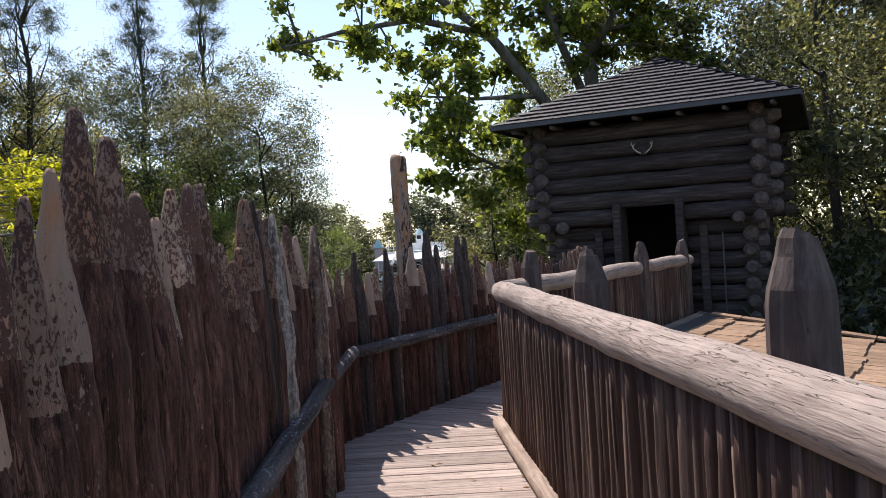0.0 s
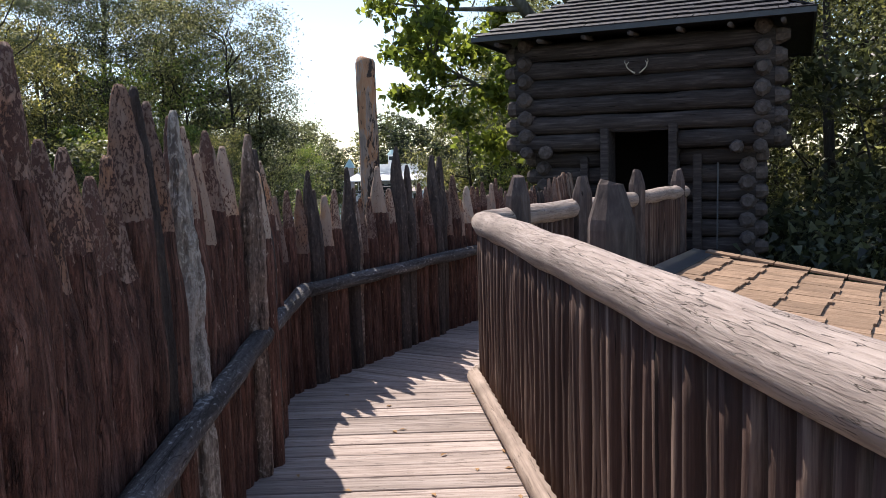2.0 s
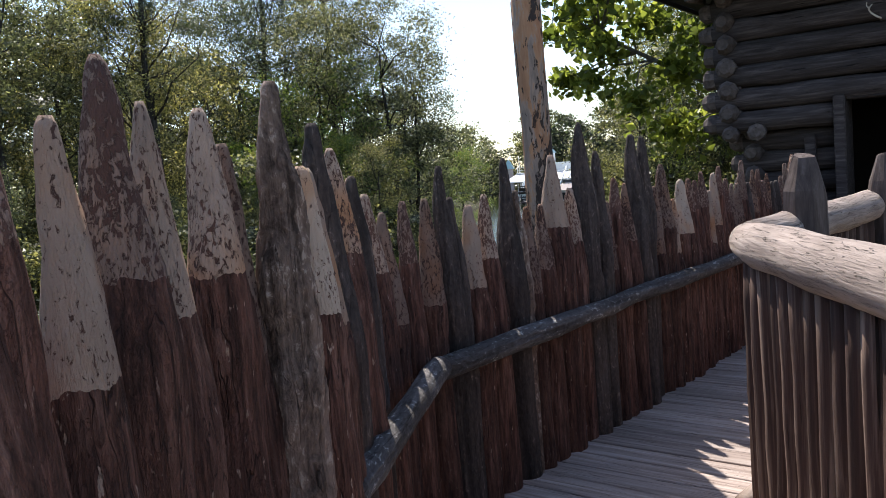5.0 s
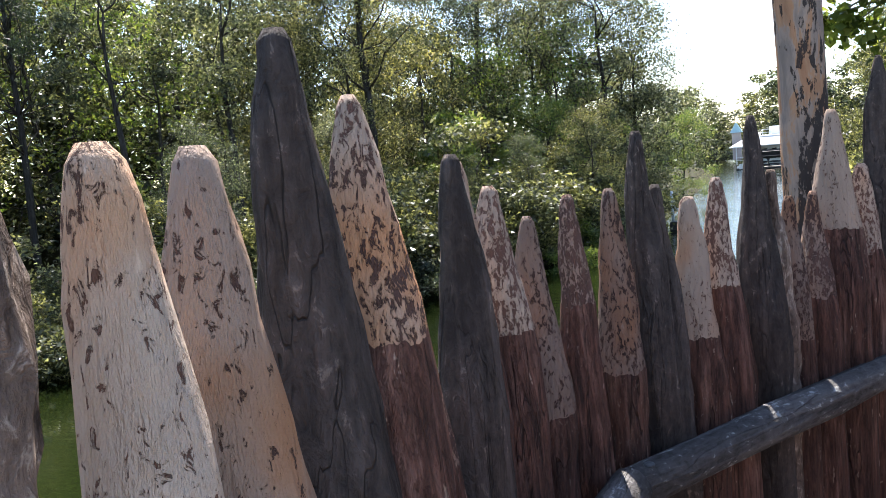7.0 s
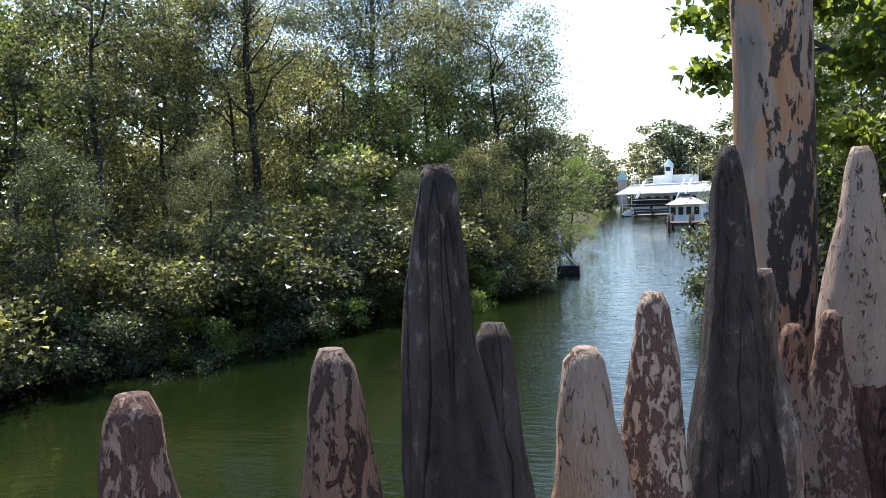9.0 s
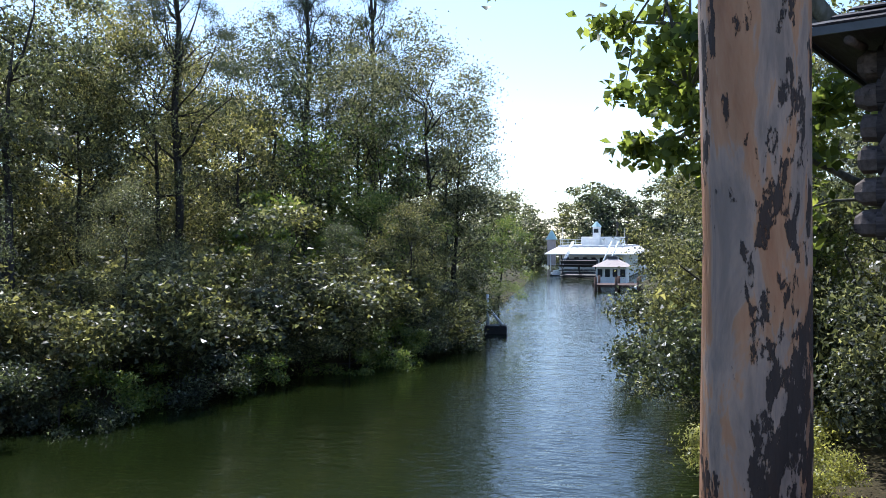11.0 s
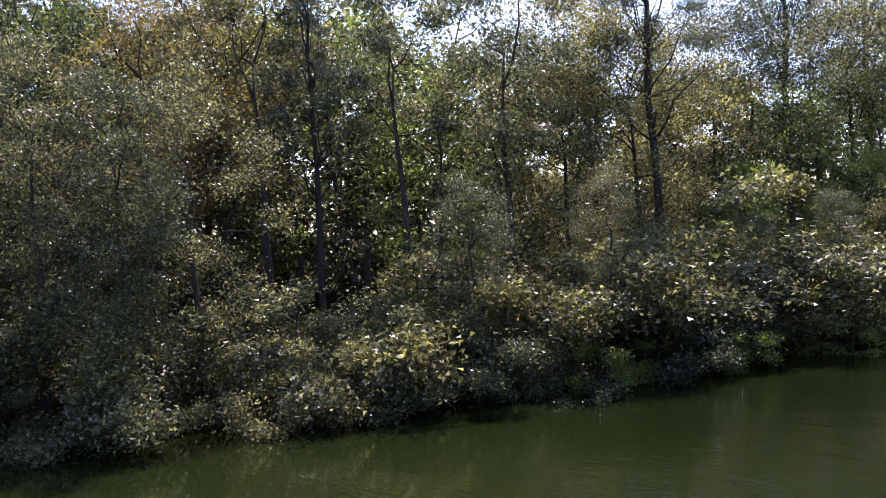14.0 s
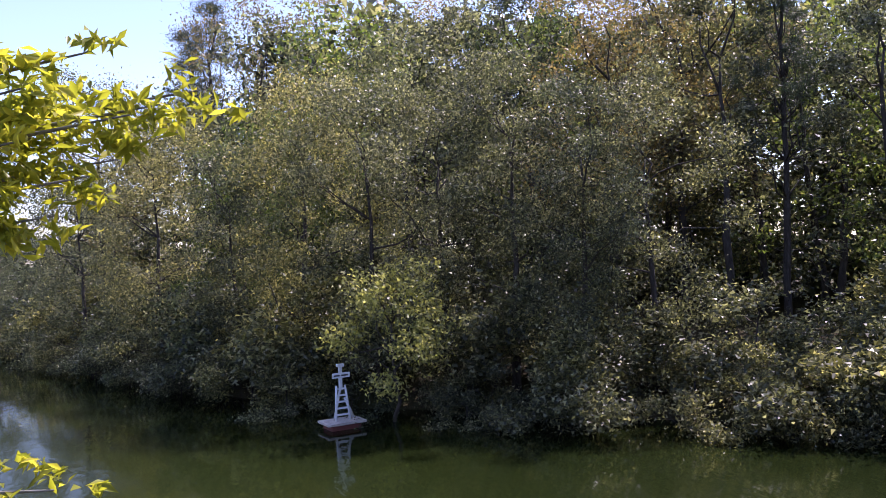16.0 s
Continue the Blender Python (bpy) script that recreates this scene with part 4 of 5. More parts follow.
def shrub(seed, high, spread, leaf_mat, leaf, per, count=16):
    r = random.Random(seed)
    clumps = []
    for i in range(count):
        a, d = r.uniform(0, 6.283), spread * math.sqrt(r.random())
        z = high * r.uniform(0.08, 1.0) * (1 - 0.45 * (d / spread) ** 2)
        clumps.append((math.cos(a) * d, math.sin(a) * d, z, r.uniform(0.3, 0.55) * min(spread, high) * 0.75))
    v, f = limbs_data([(0, 0, -0.3), (0.02, 0.03, high * 0.3), (-0.03, 0, high * 0.6)], 0.05, [c[:3] for c in clumps], seed, 6)
    return mesh_of("stems", v, f, "trunk", True), leaf_cloud("foliage", clump_points(clumps, per * 2.0, seed, 0.3), leaf * 0.76, leaf_mat, seed, 0.62, folded=False)


PROTO = {
    "oak": broad_tree(11, 15.0, 4.6, 0.03, "leaf", 0.20, 120, count=34, dense=2.9, fine=0.68),
    "olive": broad_tree(12, 14.0, 4.1, 0.06, "leaf_olive", 0.185, 148, count=32, dense=2.9, fine=0.68),
    "mixed": broad_tree(13, 15.5, 3.8, 0.10, "leaf", 0.19, 172, count=30, dense=2.9, fine=0.68),
    "tall_thin": broad_tree(14, 15.0, 2.7, 0.56, "leaf", 0.17, 560, count=16),
    "tall_olive": broad_tree(18, 15.0, 3.1, 0.48, "leaf_olive", 0.17, 420, count=18),
    "green": broad_tree(15, 10.0, 3.6, 0.10, "leaf_bright", 0.16, 230, count=30),
    "sapling": broad_tree(19, 5.6, 2.3, 0.5, "leaf_pale", 0.14, 250, count=20),
    "russet": broad_tree(16, 16.0, 4.6, 0.35, "leaf_russet", 0.18, 130, count=26),
    "back": broad_tree(23, 15.0, 4.3, 0.08, "leaf_olive", 0.24, 80, count=28, dense=1.2),
    "back_bright": broad_tree(24, 14.0, 4.2, 0.12, "leaf_bright", 0.23, 80, count=28, dense=1.2),
    "pine": pine_tree(21, 21.0),
    "pine_b": pine_tree(22, 19.0),
    "far": broad_tree(17, 13.0, 5.0, 0.02, "leaf", 0.60, 34, count=28),
    "bush": shrub(31, 3.2, 2.0, "leaf", 0.13, 680),
    "bush_b": shrub(32, 2.6, 1.8, "leaf_olive", 0.125, 680),
    "bush_bright": shrub(33, 2.4, 1.7, "leaf_bright", 0.13, 680),
    "bank_bush": shrub(35, 2.2, 1.9, "leaf_pale", 0.12, 700),
    "vine": shrub(34, 4.6, 1.4, "leaf_bright", 0.16, 900, 20),
}
TREE_WORDS = {
    "oak": ("dense dark green broadleaf tree on the far bank", "tree"), "olive": ("olive green broadleaf tree above the river bank", "tree"),
    "mixed": ("tall dark green tree with a ragged crown", "tree"), "tall_olive": ("slender tree with a forked bare trunk and olive crown", "tree"), "sapling": ("small sunlit sapling with pale yellow-green leaves", "tree"),
    "tall_thin": ("slender dark tree with a bare trunk and high crown", "tree"),
    "green": ("bright green spreading tree beside the water", "tree"), "russet": ("thin tree with sparse russet and grey foliage", "tree"),
    "pine": ("tall pine with a bare trunk and sparse needle tufts", "tree"), "pine_b": ("tall pine with a bare trunk and sparse needle tufts", "tree"),
    "far": ("distant tree on the wooded skyline", "tree"), "back": ("airy olive green tree deep in the wood", "tree"), "back_bright": ("sunlit yellow-green tree deep in the wood", "tree"),
    "bush": ("dense dark green shrub overhanging the water", "shrub"), "bush_b": ("olive green shrub on the river bank", "shrub"),
    "bush_bright": ("sunlit bright green shrub on the bank", "shrub"), "bank_bush": ("pale sunlit grass and weeds on the near bank", "shrub"), "vine": ("vine-covered sapling in bright green leaf", "shrub"),
}
PALE_EYE = Vector((-0.43, 4.14, 0))


def grow(kind, x, y, scale=1.0, turn=0.0, z=None, wide=1.0, label=""):
    words = TREE_WORDS[kind]
    ob = thing(words[1], pose(x, y, ground_z(x, y) if z is None else z, 0, 0, turn), label or words[0], words[1], "bank " + words[1] + "s")
    ob.scale = (scale * wide, scale * wide, scale)
    a, b = PROTO[kind]
    child("stem" if words[1] == "shrub" else "trunk", a, ob)
    child("foliage" if words[1] == "shrub" else "crown", b, ob)
    return ob


def bearing(head, far):
    a = radians(head)
    return PALE_EYE.x + math.sin(a) * far, PALE_EYE.y + math.cos(a) * far


tr = random.Random(99)
# single trees that stand out
for kind, head, far, scale, turn in (("tall_thin", -57.9, 29.5, 0.9, 10), ("pine_b", -54.2, 30, 0.68, 40), ("tall_thin", -47.8, 29, 0.86, 80), ("tall_olive", -40.4, 30, 0.9, 30),
                                     ("pine", -30.6, 33, 0.82, 0), ("pine", -22.2, 46, 0.95, 70), ("pine_b", -17.4, 46, 1.05, 200), ("oak", -13.6, 41, 0.94, 15),
                                     ("olive", -18.5, 40, 0.9, 120), ("green", -8.8, 52, 0.58, 0), ("oak", -24.5, 40, 0.86, 220), ("mixed", -28.0, 40, 0.78, 300),
                                     ("vine", -24.4, 32.8, 1.38, 0), ("vine", -20.6, 34.0, 0.95, 120), ("vine", -27.5, 31.5, 0.85, 220), ("green", -18.4, 35.5, 0.60, 90), ("olive", -35.0, 35, 0.93, 200), ("back", -36.5, 42, 1.0, 60),
                                     ("green", -86.8, 37, 1.02, 10), ("green", -91.5, 40, 0.98, 110), ("oak", -78.0, 37, 0.95, 190), ("back_bright", -81.5, 41, 1.05, 30),
                                     ("russet", -84.0, 50, 1.25, 0), ("russet", -89.0, 52, 1.2, 130), ("russet", -79.5, 50, 1.15, 250), ("pine", -92.5, 58, 1.0, 20), ("pine_b", -94.0, 62, 1.05, 90),
                                     ("mixed", -70.5, 36, 0.98, 20), ("back", -65.0, 35, 0.95, 140), ("olive", -61.5, 39, 1.1, 300), ("back_bright", -52.0, 37, 1.0, 100), ("back", -44.0, 39, 1.05, 10),
                                     ("green", -74.0, 44, 1.35, 60), ("russet", -67.0, 48, 1.15, 70), ("back", -57.0, 41, 1.15, 10), ("green", -49.5, 46, 1.4, 180), ("olive", -15.5, 44, 0.92, 45), ("oak", -20.5, 45, 0.98, 75), ("mixed", -11.8, 43, 0.76, 155), ("oak", -26.5, 46, 0.98, 95), ("oak", -100.0, 46, 0.9, 40), ("olive", -106.0, 62, 1.0, 70)):
    grow(kind, *bearing(head, far), scale, turn)
# shrubs along the far shore
shore = [Vector((x, y, 0)) for x, y in FAR_SHORE[1:14]]
dist_along = 0.0
for a, b in zip(shore, shore[1:]):
    n = max(2, int((b - a).length / 1.9))
    out = Vector(((b - a).y, -(b - a).x, 0)).normalized() * -1
    for i in range(n):
        p = a.lerp(b, (i + tr.uniform(0.2, 0.8)) / n) + out * tr.uniform(-1.3, 0.3)
        if p.x < -50 or (math.degrees(math.atan2(p.x + 0.43, p.y - 4.14)) > -10.3 and 30 < p.y < 60):
            continue
        bright = -20 < p.x < -8 and 22 < p.y < 36
        grow(tr.choice(("bush_bright", "bush_bright", "bush") if bright else ("bush", "bush", "bush_b")), p.x, p.y, tr.uniform(0.6, 1.0), tr.uniform(0, 360), wide=1.1)
        if tr.random() < 0.95:
            q = p + out * tr.uniform(1.6, 3.2)
            grow(tr.choice(("bush", "bush_b", "bush_b")), q.x, q.y, tr.uniform(1.0, 1.6), tr.uniform(0, 360), wide=1.2)
# the wood behind, two ranks deep
def shore_far(head):
    """Distance to the far shore along a heading."""
    d = Vector((math.sin(radians(head)), math.cos(radians(head))))
    for far in range(12, 140):
        p = PALE_EYE.xy + d * far
        if far > 16 and float(shore_depth(np.array([p.x]), np.array([p.y]))[0]) > 0:
            return far
    return 60


HEIGHTS = {"oak": 16.0, "olive": 15.0, "mixed": 16.5, "green": 11.0, "back": 16.0, "back_bright": 15.0, "russet": 17.0}


def skyline(head):
    """How high the wood stands above the eye, in degrees, along a heading."""
    for limit, up in ((-104, 6), (-97, 9), (-90, 14), (-50, 20), (-37, 16), (-26, 13.5), (0, 10.5)):
        if head < limit:
            return up
    return 8


def rank(head, far, kinds, share):
    kind = tr.choice(kinds)
    x, y = bearing(head, far)
    rise = 1.5 - ground_z(x, y) + far * math.tan(radians(skyline(head)))
    grow(kind, x, y, share * rise / HEIGHTS[kind], tr.uniform(0, 360))


head = -106.0
while head < -13:
    far = shore_far(head)
    if min(abs(head - k) for k in (-57.9, -54.2, -47.8, -40.4, -30.6)) > 1.6:
        rank(head, far + tr.uniform(0.2, 1.6), ("oak", "olive", "mixed", "olive") if head < -66 else ("oak", "olive", "mixed", "oak"), tr.uniform(0.72, 0.9) if head < -62 else tr.uniform(0.55, 0.74) if head < -44 else tr.uniform(0.42, 0.64))
    if far < 45:
        rank(head + 2.2, far + tr.uniform(9, 14), ("back", "back_bright", "back", "russet") if head < -60 else ("back", "back_bright", "olive", "back"), tr.uniform(0.85, 1.05))
    x, y = bearing(head + 1.1, far + tr.uniform(20, 27))
    rise = 1.5 - ground_z(x, y) + (far + 22) * math.tan(radians(skyline(head) - 3.2))
    grow("far", x, y, rise / 14.0, tr.uniform(0, 360), wide=1.15, label="dense tree deep in the wood behind the bank")
    head += 4.8
# bright sapling leaning out over the water
sapling = grow("sapling", *bearing(-81.4, shore_far(-81.4) - 1.6), 0.86)
sapling.rotation_euler = (0.0, radians(24), 0.0)
for i in range(9):
    grow(tr.choice(("oak", "olive", "far")), *bearing(-98.5 - i * 1.7, tr.uniform(74, 92)), tr.uniform(0.42, 0.6), tr.uniform(0, 360), z=-3.2, label="distant tree across the wide water")
# right bank trees beyond the fort
for kind, x, y, scale, turn in (("oak", 1.75, 24.6, 0.48, 15), ("oak", 4.4, 27.5, 0.60, 0), ("oak", 2.9, 28.5, 0.52, 140), ("mixed", 3.3, 24.6, 0.48, 20), ("bush", 4.3, 22.3, 1.5, 77), ("bush_b", 4.6, 26.0, 1.9, 177), ("oak", 5.8, 24.0, 0.5, 270), ("green", 3.4, 24.0, 0.52, 50), ("bush", 2.1, 23.6, 1.25, 10), ("bush_bright", 2.6, 26.5, 1.3, 60), ("bush", 2.0, 29.5, 1.3, 200), ("bush", 2.4, 34.0, 1.4, 100),
                                ("olive", 5.0, 36.0, 0.8, 90), ("bank_bush", 2.0, 19.6, 0.62, 0), ("bank_bush", 2.5, 21.6, 0.6, 130), ("bank_bush", 2.3, 17.6, 0.45, 40), ("bank_bush", 3.1, 24.6, 0.5, 70), ("bush", 1.3, 14.6, 0.5, 80), ("oak", 6.4, 19.5, 0.72, 130), ("mixed", 4.6, 44.0, 0.7, 0), 
                                ("oak", 8.8, 16.2, 0.8, 20), ("mixed", 11.5, 18.5, 0.95, 60), ("oak", 9.2, 11.8, 0.55, 200), ("olive", 13.5, 14.5, 0.85, 0), ("mixed", 11.0, 24.0, 1.1, 250), ("bush", 9.0, 9.2, 1.5, 0), ("bush", 11.2, 7.2, 1.5, 90),
                                ("far", 14.0, 24.5, 0.85, 10), ("far", 18.5, 22.0, 0.9, 50), ("far", 9.5, 28.5, 0.75, 90), ("far", 20.0, 15.0, 0.9, 150), ("far", 17.0, 9.0, 0.8, 220), ("oak", 15.5, 20.0, 1.1, 33), ("bush", 7.8, 12.8, 1.6, 160)):
    grow(kind, x, y, scale, turn, label="dense dark green tree behind the fort" if TREE_WORDS[kind][1] == "tree" else "")
# woods far down the river
for i in range(20):
    x = -36 + i * 4.2 + tr.uniform(-1.5, 1.5)
    y = 146 + tr.uniform(-6, 16)
    grow("far", x, y, tr.uniform(0.75, 1.1), tr.uniform(0, 360), z=ground_z(x, y) - 1.0, wide=1.3)

# large pale-barked tree with maple-like leaves over the blockhouse
syc = thing("tree", pose(4.0, 17.5, ground_z(4.0, 17.5)), "large pale-barked tree with broad light green leaves", "tree")
r = random.Random(5)
trunk = [(0, 0, -0.5), (0.1, 0, 2.5), (0.0, 0.1, 5.0), (-0.15, 0.1, 7.5), (-0.3, 0, 10.0), (-0.3, 0.2, 13.5), (-0.2, 0.2, 17.0)]
clumps = []
for i in range(128):
    x = -7.1 + 8.9 * (i % 16) / 15 + r.uniform(-0.4, 0.4)
    low = 8.1 + 0.32 * min(0, x + 6.6) - 0.18 * max(0, min(3.4, x + 6.6)) - (0.9 if -4.6 < x < -2.8 else 0) + (0.8 if x > -1.2 else 0)
    clumps.append((x, -2.6 + 0.3 * (x + 8) / 2 + r.uniform(-1.6, 1.6), low + (i // 16) * 0.5 + r.uniform(-0.3, 0.6), r.uniform(0.24, 0.55)))
clumps += [(r.uniform(-4.4, -1.8), r.uniform(-2.0, 0.8), r.uniform(5.0, 7.4), r.uniform(0.25, 0.5)) for _ in range(16)]
clumps += [(r.uniform(-2.6, 2.6), r.uniform(-1.2, 1.2), r.uniform(7.4, 11.2), r.uniform(0.35, 0.75)) for _ in range(52)]
clumps += [(-3.9, -2.5, 6.2, 0.5), (-3.5, -2.3, 5.6, 0.6), (-2.7, -2.0, 6.0, 0.7), (-2.2, -1.6, 5.2, 0.8), (-3.0, -2.0, 4.7, 0.6), (-1.6, -1.4, 5.8, 0.8), (-2.2, -1.0, 4.2, 0.8)]
BOUGHS = [[(-0.1, 0.1, 5.4), (-1.5, -0.8, 7.0), (-2.6, -1.4, 8.3), (-4.0, -2.2, 9.2), (-5.6, -2.8, 9.8)],
          [(-2.6, -1.4, 8.3), (-4.2, -1.9, 8.6), (-5.7, -2.4, 8.3), (-6.9, -2.6, 8.0)],
          [(-0.15, 0.1, 6.6), (-1.0, -1.1, 8.1), (-1.7, -2.0, 9.7), (-2.3, -2.6, 11.2)],
          [(-0.2, 0.1, 7.9), (0.5, -0.8, 9.1), (1.2, -1.4, 10.6)],
          [(0.0, 0.1, 3.8), (-1.1, -0.8, 4.7), (-2.3, -1.6, 5.2), (-3.5, -2.2, 5.8)],
          [(-1.5, -0.8, 7.0), (-3.0, -0.9, 7.0), (-4.6, -0.8, 7.2)]]
v, f = limbs_data(trunk, 0.26, [], 5, 12)
twigs = []
for bough, thick in zip(BOUGHS, (0.17, 0.09, 0.12, 0.10, 0.09, 0.07)):
    n = len(bough)
    twigs.append((bough, [thick * (1 - 0.78 * i / (n - 1)) for i in range(n)], 8))
spots = [Vector(lerp(a, b, t)) for bough in BOUGHS for a, b in zip(bough, bough[1:]) for t in (0.25, 0.5, 0.75, 1.0)]
for c in clumps:
    tip = Vector(c[:3])
    root = min(spots, key=lambda p: (p - tip).length + (0.6 if p.z > tip.z + 0.3 else 0))
    mid = root.lerp(tip, 0.5) + Vector((r.uniform(-0.2, 0.2), r.uniform(-0.2, 0.2), r.uniform(0.0, 0.25)))
    thick = 0.012 + 0.012 * (tip - root).length
    twigs.append(([tuple(root), tuple(mid), tuple(tip)], [thick, thick * 0.7, thick * 0.25], 5))
for line, radii, sides in twigs:
    vv, ff = tube_data(line, radii, sides, 0.15, 3)
    f += [tuple(i + len(v) for i in q) for q in ff]
    v += vv
child("trunk", mesh_of("trunk", v, f, "palebark", True), syc)
child("crown", leaf_cloud("crown", clump_points(clumps, 640, 5, 0.1), 0.165, "leaf_syc", 5, 0.75, 0.35), syc)

# young tree close outside the palisade: twigs of yellow-green leaves
TX, TY = -2.95, 2.3
twig = thing("young_tree", pose(TX, TY, ground_z(TX, TY)), "young tree with thin twigs and yellow-green leaves", "tree")
tz = -twig.location.z
tips, stems_v, stems_f = [], [], []
r = random.Random(41)
for (bx, by, bz) in ((-1.85, 3.15, 1.62), (-1.95, 3.05, 1.86), (-2.1, 2.9, 2.0), (-2.34, 3.98, 1.99), (-2.30, 3.90, 1.95), (-2.26, 3.84, 1.92), (-2.32, 3.80, 1.83), (-2.28, 3.75, 1.79), (-2.34, 3.67, 1.71), (-2.30, 3.65, 1.11), (-2.26, 3.64, 1.87), (-2.32, 3.75, 2.07), (-2.28, 3.62, 1.98)):
    bx, by = bx - TX, by - TY
    b = (bx, by, bz + tz)
    s = (0.05, 0.05, b[2] - 0.45)
    m = (bx * 0.5, by * 0.6, b[2] - 0.06)
    q = lerp(m, b, 0.55)
    vv, ff = tube_data([s, m, q, b], [0.014, 0.009, 0.006, 0.002], 6)
    stems_f += [tuple(i + len(stems_v) for i in face) for face in ff]
    stems_v += vv
    for k in range(17):
        t = 0.3 + 0.7 * k / 16
        p = lerp(m, b, t)
        fan = (p[0] + r.gauss(0, 0.05), p[1] + r.gauss(0, 0.04), p[2] + r.gauss(0, 0.035))
        for _ in range(13):
            tips.append((fan[0] + r.gauss(0, 0.02), fan[1] + r.gauss(0, 0.022), fan[2] + r.gauss(0, 0.014)))
vv, ff = tube_data([(0, 0, -0.4), (0.03, 0.02, 2.0), (0.05, 0.05, tz + 0.8), (0.02, 0.06, tz + 2.3)], [0.045, 0.035, 0.022, 0.006], 8, 0.1, 3)
stems_f += [tuple(i + len(stems_v) for i in face) for face in ff]
stems_v += vv
child("stem", mesh_of("stem", stems_v, stems_f, "palebark", True), twig)
child("foliage", leaf_cloud("foliage", np.array(tips), 0.045, "leaf_yellow", 4, 0.36, 0.2, 0.6), twig)

# ---- river markers ----


def channel_marker(x, y, turn, size, label):
    """White ladder frame with a cross board on a small raft."""
    ob = thing("channel_marker", pose(x, y, WATER_Z + 0.02, 0, 0, turn), label, "marker", "river markers")
    ob.scale = (size,) * 3
    part("raft", a_box(-0.72, 0.72, -0.5, 0.5, 0.16, 0.24, bevel=0.012), "raft", ob, "pale board platform")
    part("float", a_box(-0.55, 0.55, -0.4, 0.4, -0.12, 0.16, bevel=0.02), "redbrown", ob, "dark red float")
    for s in (-1, 1):
        me = tube_mesh("rail", [(s * 0.27, -0.1, 0.24), (s * 0.16, 0.02, 1.45)], [0.045, 0.04], "whitewash", 4)
        child("rail", me, ob)
    for k in range(5):
        z = 0.45 + k * 0.22
        w = 0.27 - 0.11 * (z - 0.24) / 1.21
        part("rung", a_box(-w, w, -0.1 + (z - 0.24) * 0.1 - 0.02, -0.1 + (z - 0.24) * 0.1 + 0.02, z - 0.03, z + 0.03), "whitewash", ob)
    child("brace", tube_mesh("brace", [(0.55, 0.25, 0.24), (0.13, 0.02, 1.0)], [0.045, 0.045], "whitewash", 4), ob)
    child("brace", tube_mesh("brace", [(-0.1, 0.42, 0.24), (-0.02, 0.04, 1.3)], [0.045, 0.045], "whitewash", 4), ob)
    part("mast", a_box(-0.06, 0.06, -0.02, 0.06, 1.35, 2.12, bevel=0.008), "whitewash", ob)
    board = part("cross_board", a_box(-0.33, 0.33, -0.06, -0.025, 1.72, 1.90, bevel=0.006), "whitewash", ob)
    for a, b in ((-0.27, -0.05), (0.0, 0.26)):
        part("lettering", a_box(a, b, -0.066, -0.0605, 1.78, 1.83), "iron", board, "illegible dark lettering")
    part("cap", a_box(-0.13, 0.13, -0.05, 0.09, 2.10, 2.20, bevel=0.01), "whitewash", ob)
    return ob


channel_marker(-22.024, 6.13, 108, 0.76, "white ladder-like channel marker with a cross board on a raft")
m2 = thing("channel_marker", pose(-6.35, 42.3, WATER_Z, 0, 0, 5), "small dark raft with a grey mast and slanting brace", "marker", "river markers")
part("float", a_box(-0.55, 0.5, -0.4, 0.4, -0.05, 0.38, bevel=0.03), "black", m2, "black float box")
child("mast", tube_mesh("mast", [(-0.42, 0, 0.38), (-0.42, 0, 1.85)], [0.075, 0.06], "whitewash", 6), m2)
child("brace", tube_mesh("brace", [(0.3, 0, 0.38), (-0.38, 0, 1.2)], [0.065, 0.06], "whitewash", 6), m2)

# ---- riverboat and landing, far down the river ----
boat = thing("riverboat", pose(-4.9, 101, WATER_Z, 0, 0, -6), "white paddle-wheel riverboat with decks and pale awnings", "boat")
part("hull", a_box(-4.6, 4.9, 0.6, 26, -0.4, 0.75, bevel=0.25), "white", boat, "white hull with a dark waterline")
part("waterline", a_box(-4.66, 4.96, 0.55, 26.05, -0.4, 0.22, bevel=0.1), "black", boat, "black hull band")
part("cabin", a_box(-3.6, 3.9, 3.0, 22, 0.75, 3.2), "white", boat)
boat.scale = (0.98, 1.0, 0.84)
bm = bmesh.new()
lower = [bm.verts.new(p) for p in ((-5.1, -0.4, 3.2), (5.3, -0.4, 3.2), (5.3, 24.5, 3.2), (-5.1, 24.5, 3.2))]
upper = [bm.verts.new(p) for p in ((-3.7, 1.6, 4.25), (3.9, 1.6, 4.25), (3.9, 22.5, 4.25), (-3.7, 22.5, 4.25))]
bm.faces.new(lower[::-1])
bm.faces.new(upper)
for i in range(4):
    bm.faces.new((lower[i], lower[(i + 1) % 4], upper[(i + 1) % 4], upper[i]))
part("awning", bm, "awning", boat, "wide pale hipped awning")
part("awning_edge", a_box(-5.15, 5.35, -0.45, 24.55, 3.06, 3.195, bevel=0.03), "white", boat)
part("upper_deck", a_box(-3.8, 4.0, 1.5, 22.6, 4.255, 4.36, bevel=0.03), "white", boat)
for k in range(7):
    x = -3.1 + k * 1.05
    part("window", a_box(x, x + 0.55, 2.93, 2.99, 1.5, 2.6), "glassdark", boat)
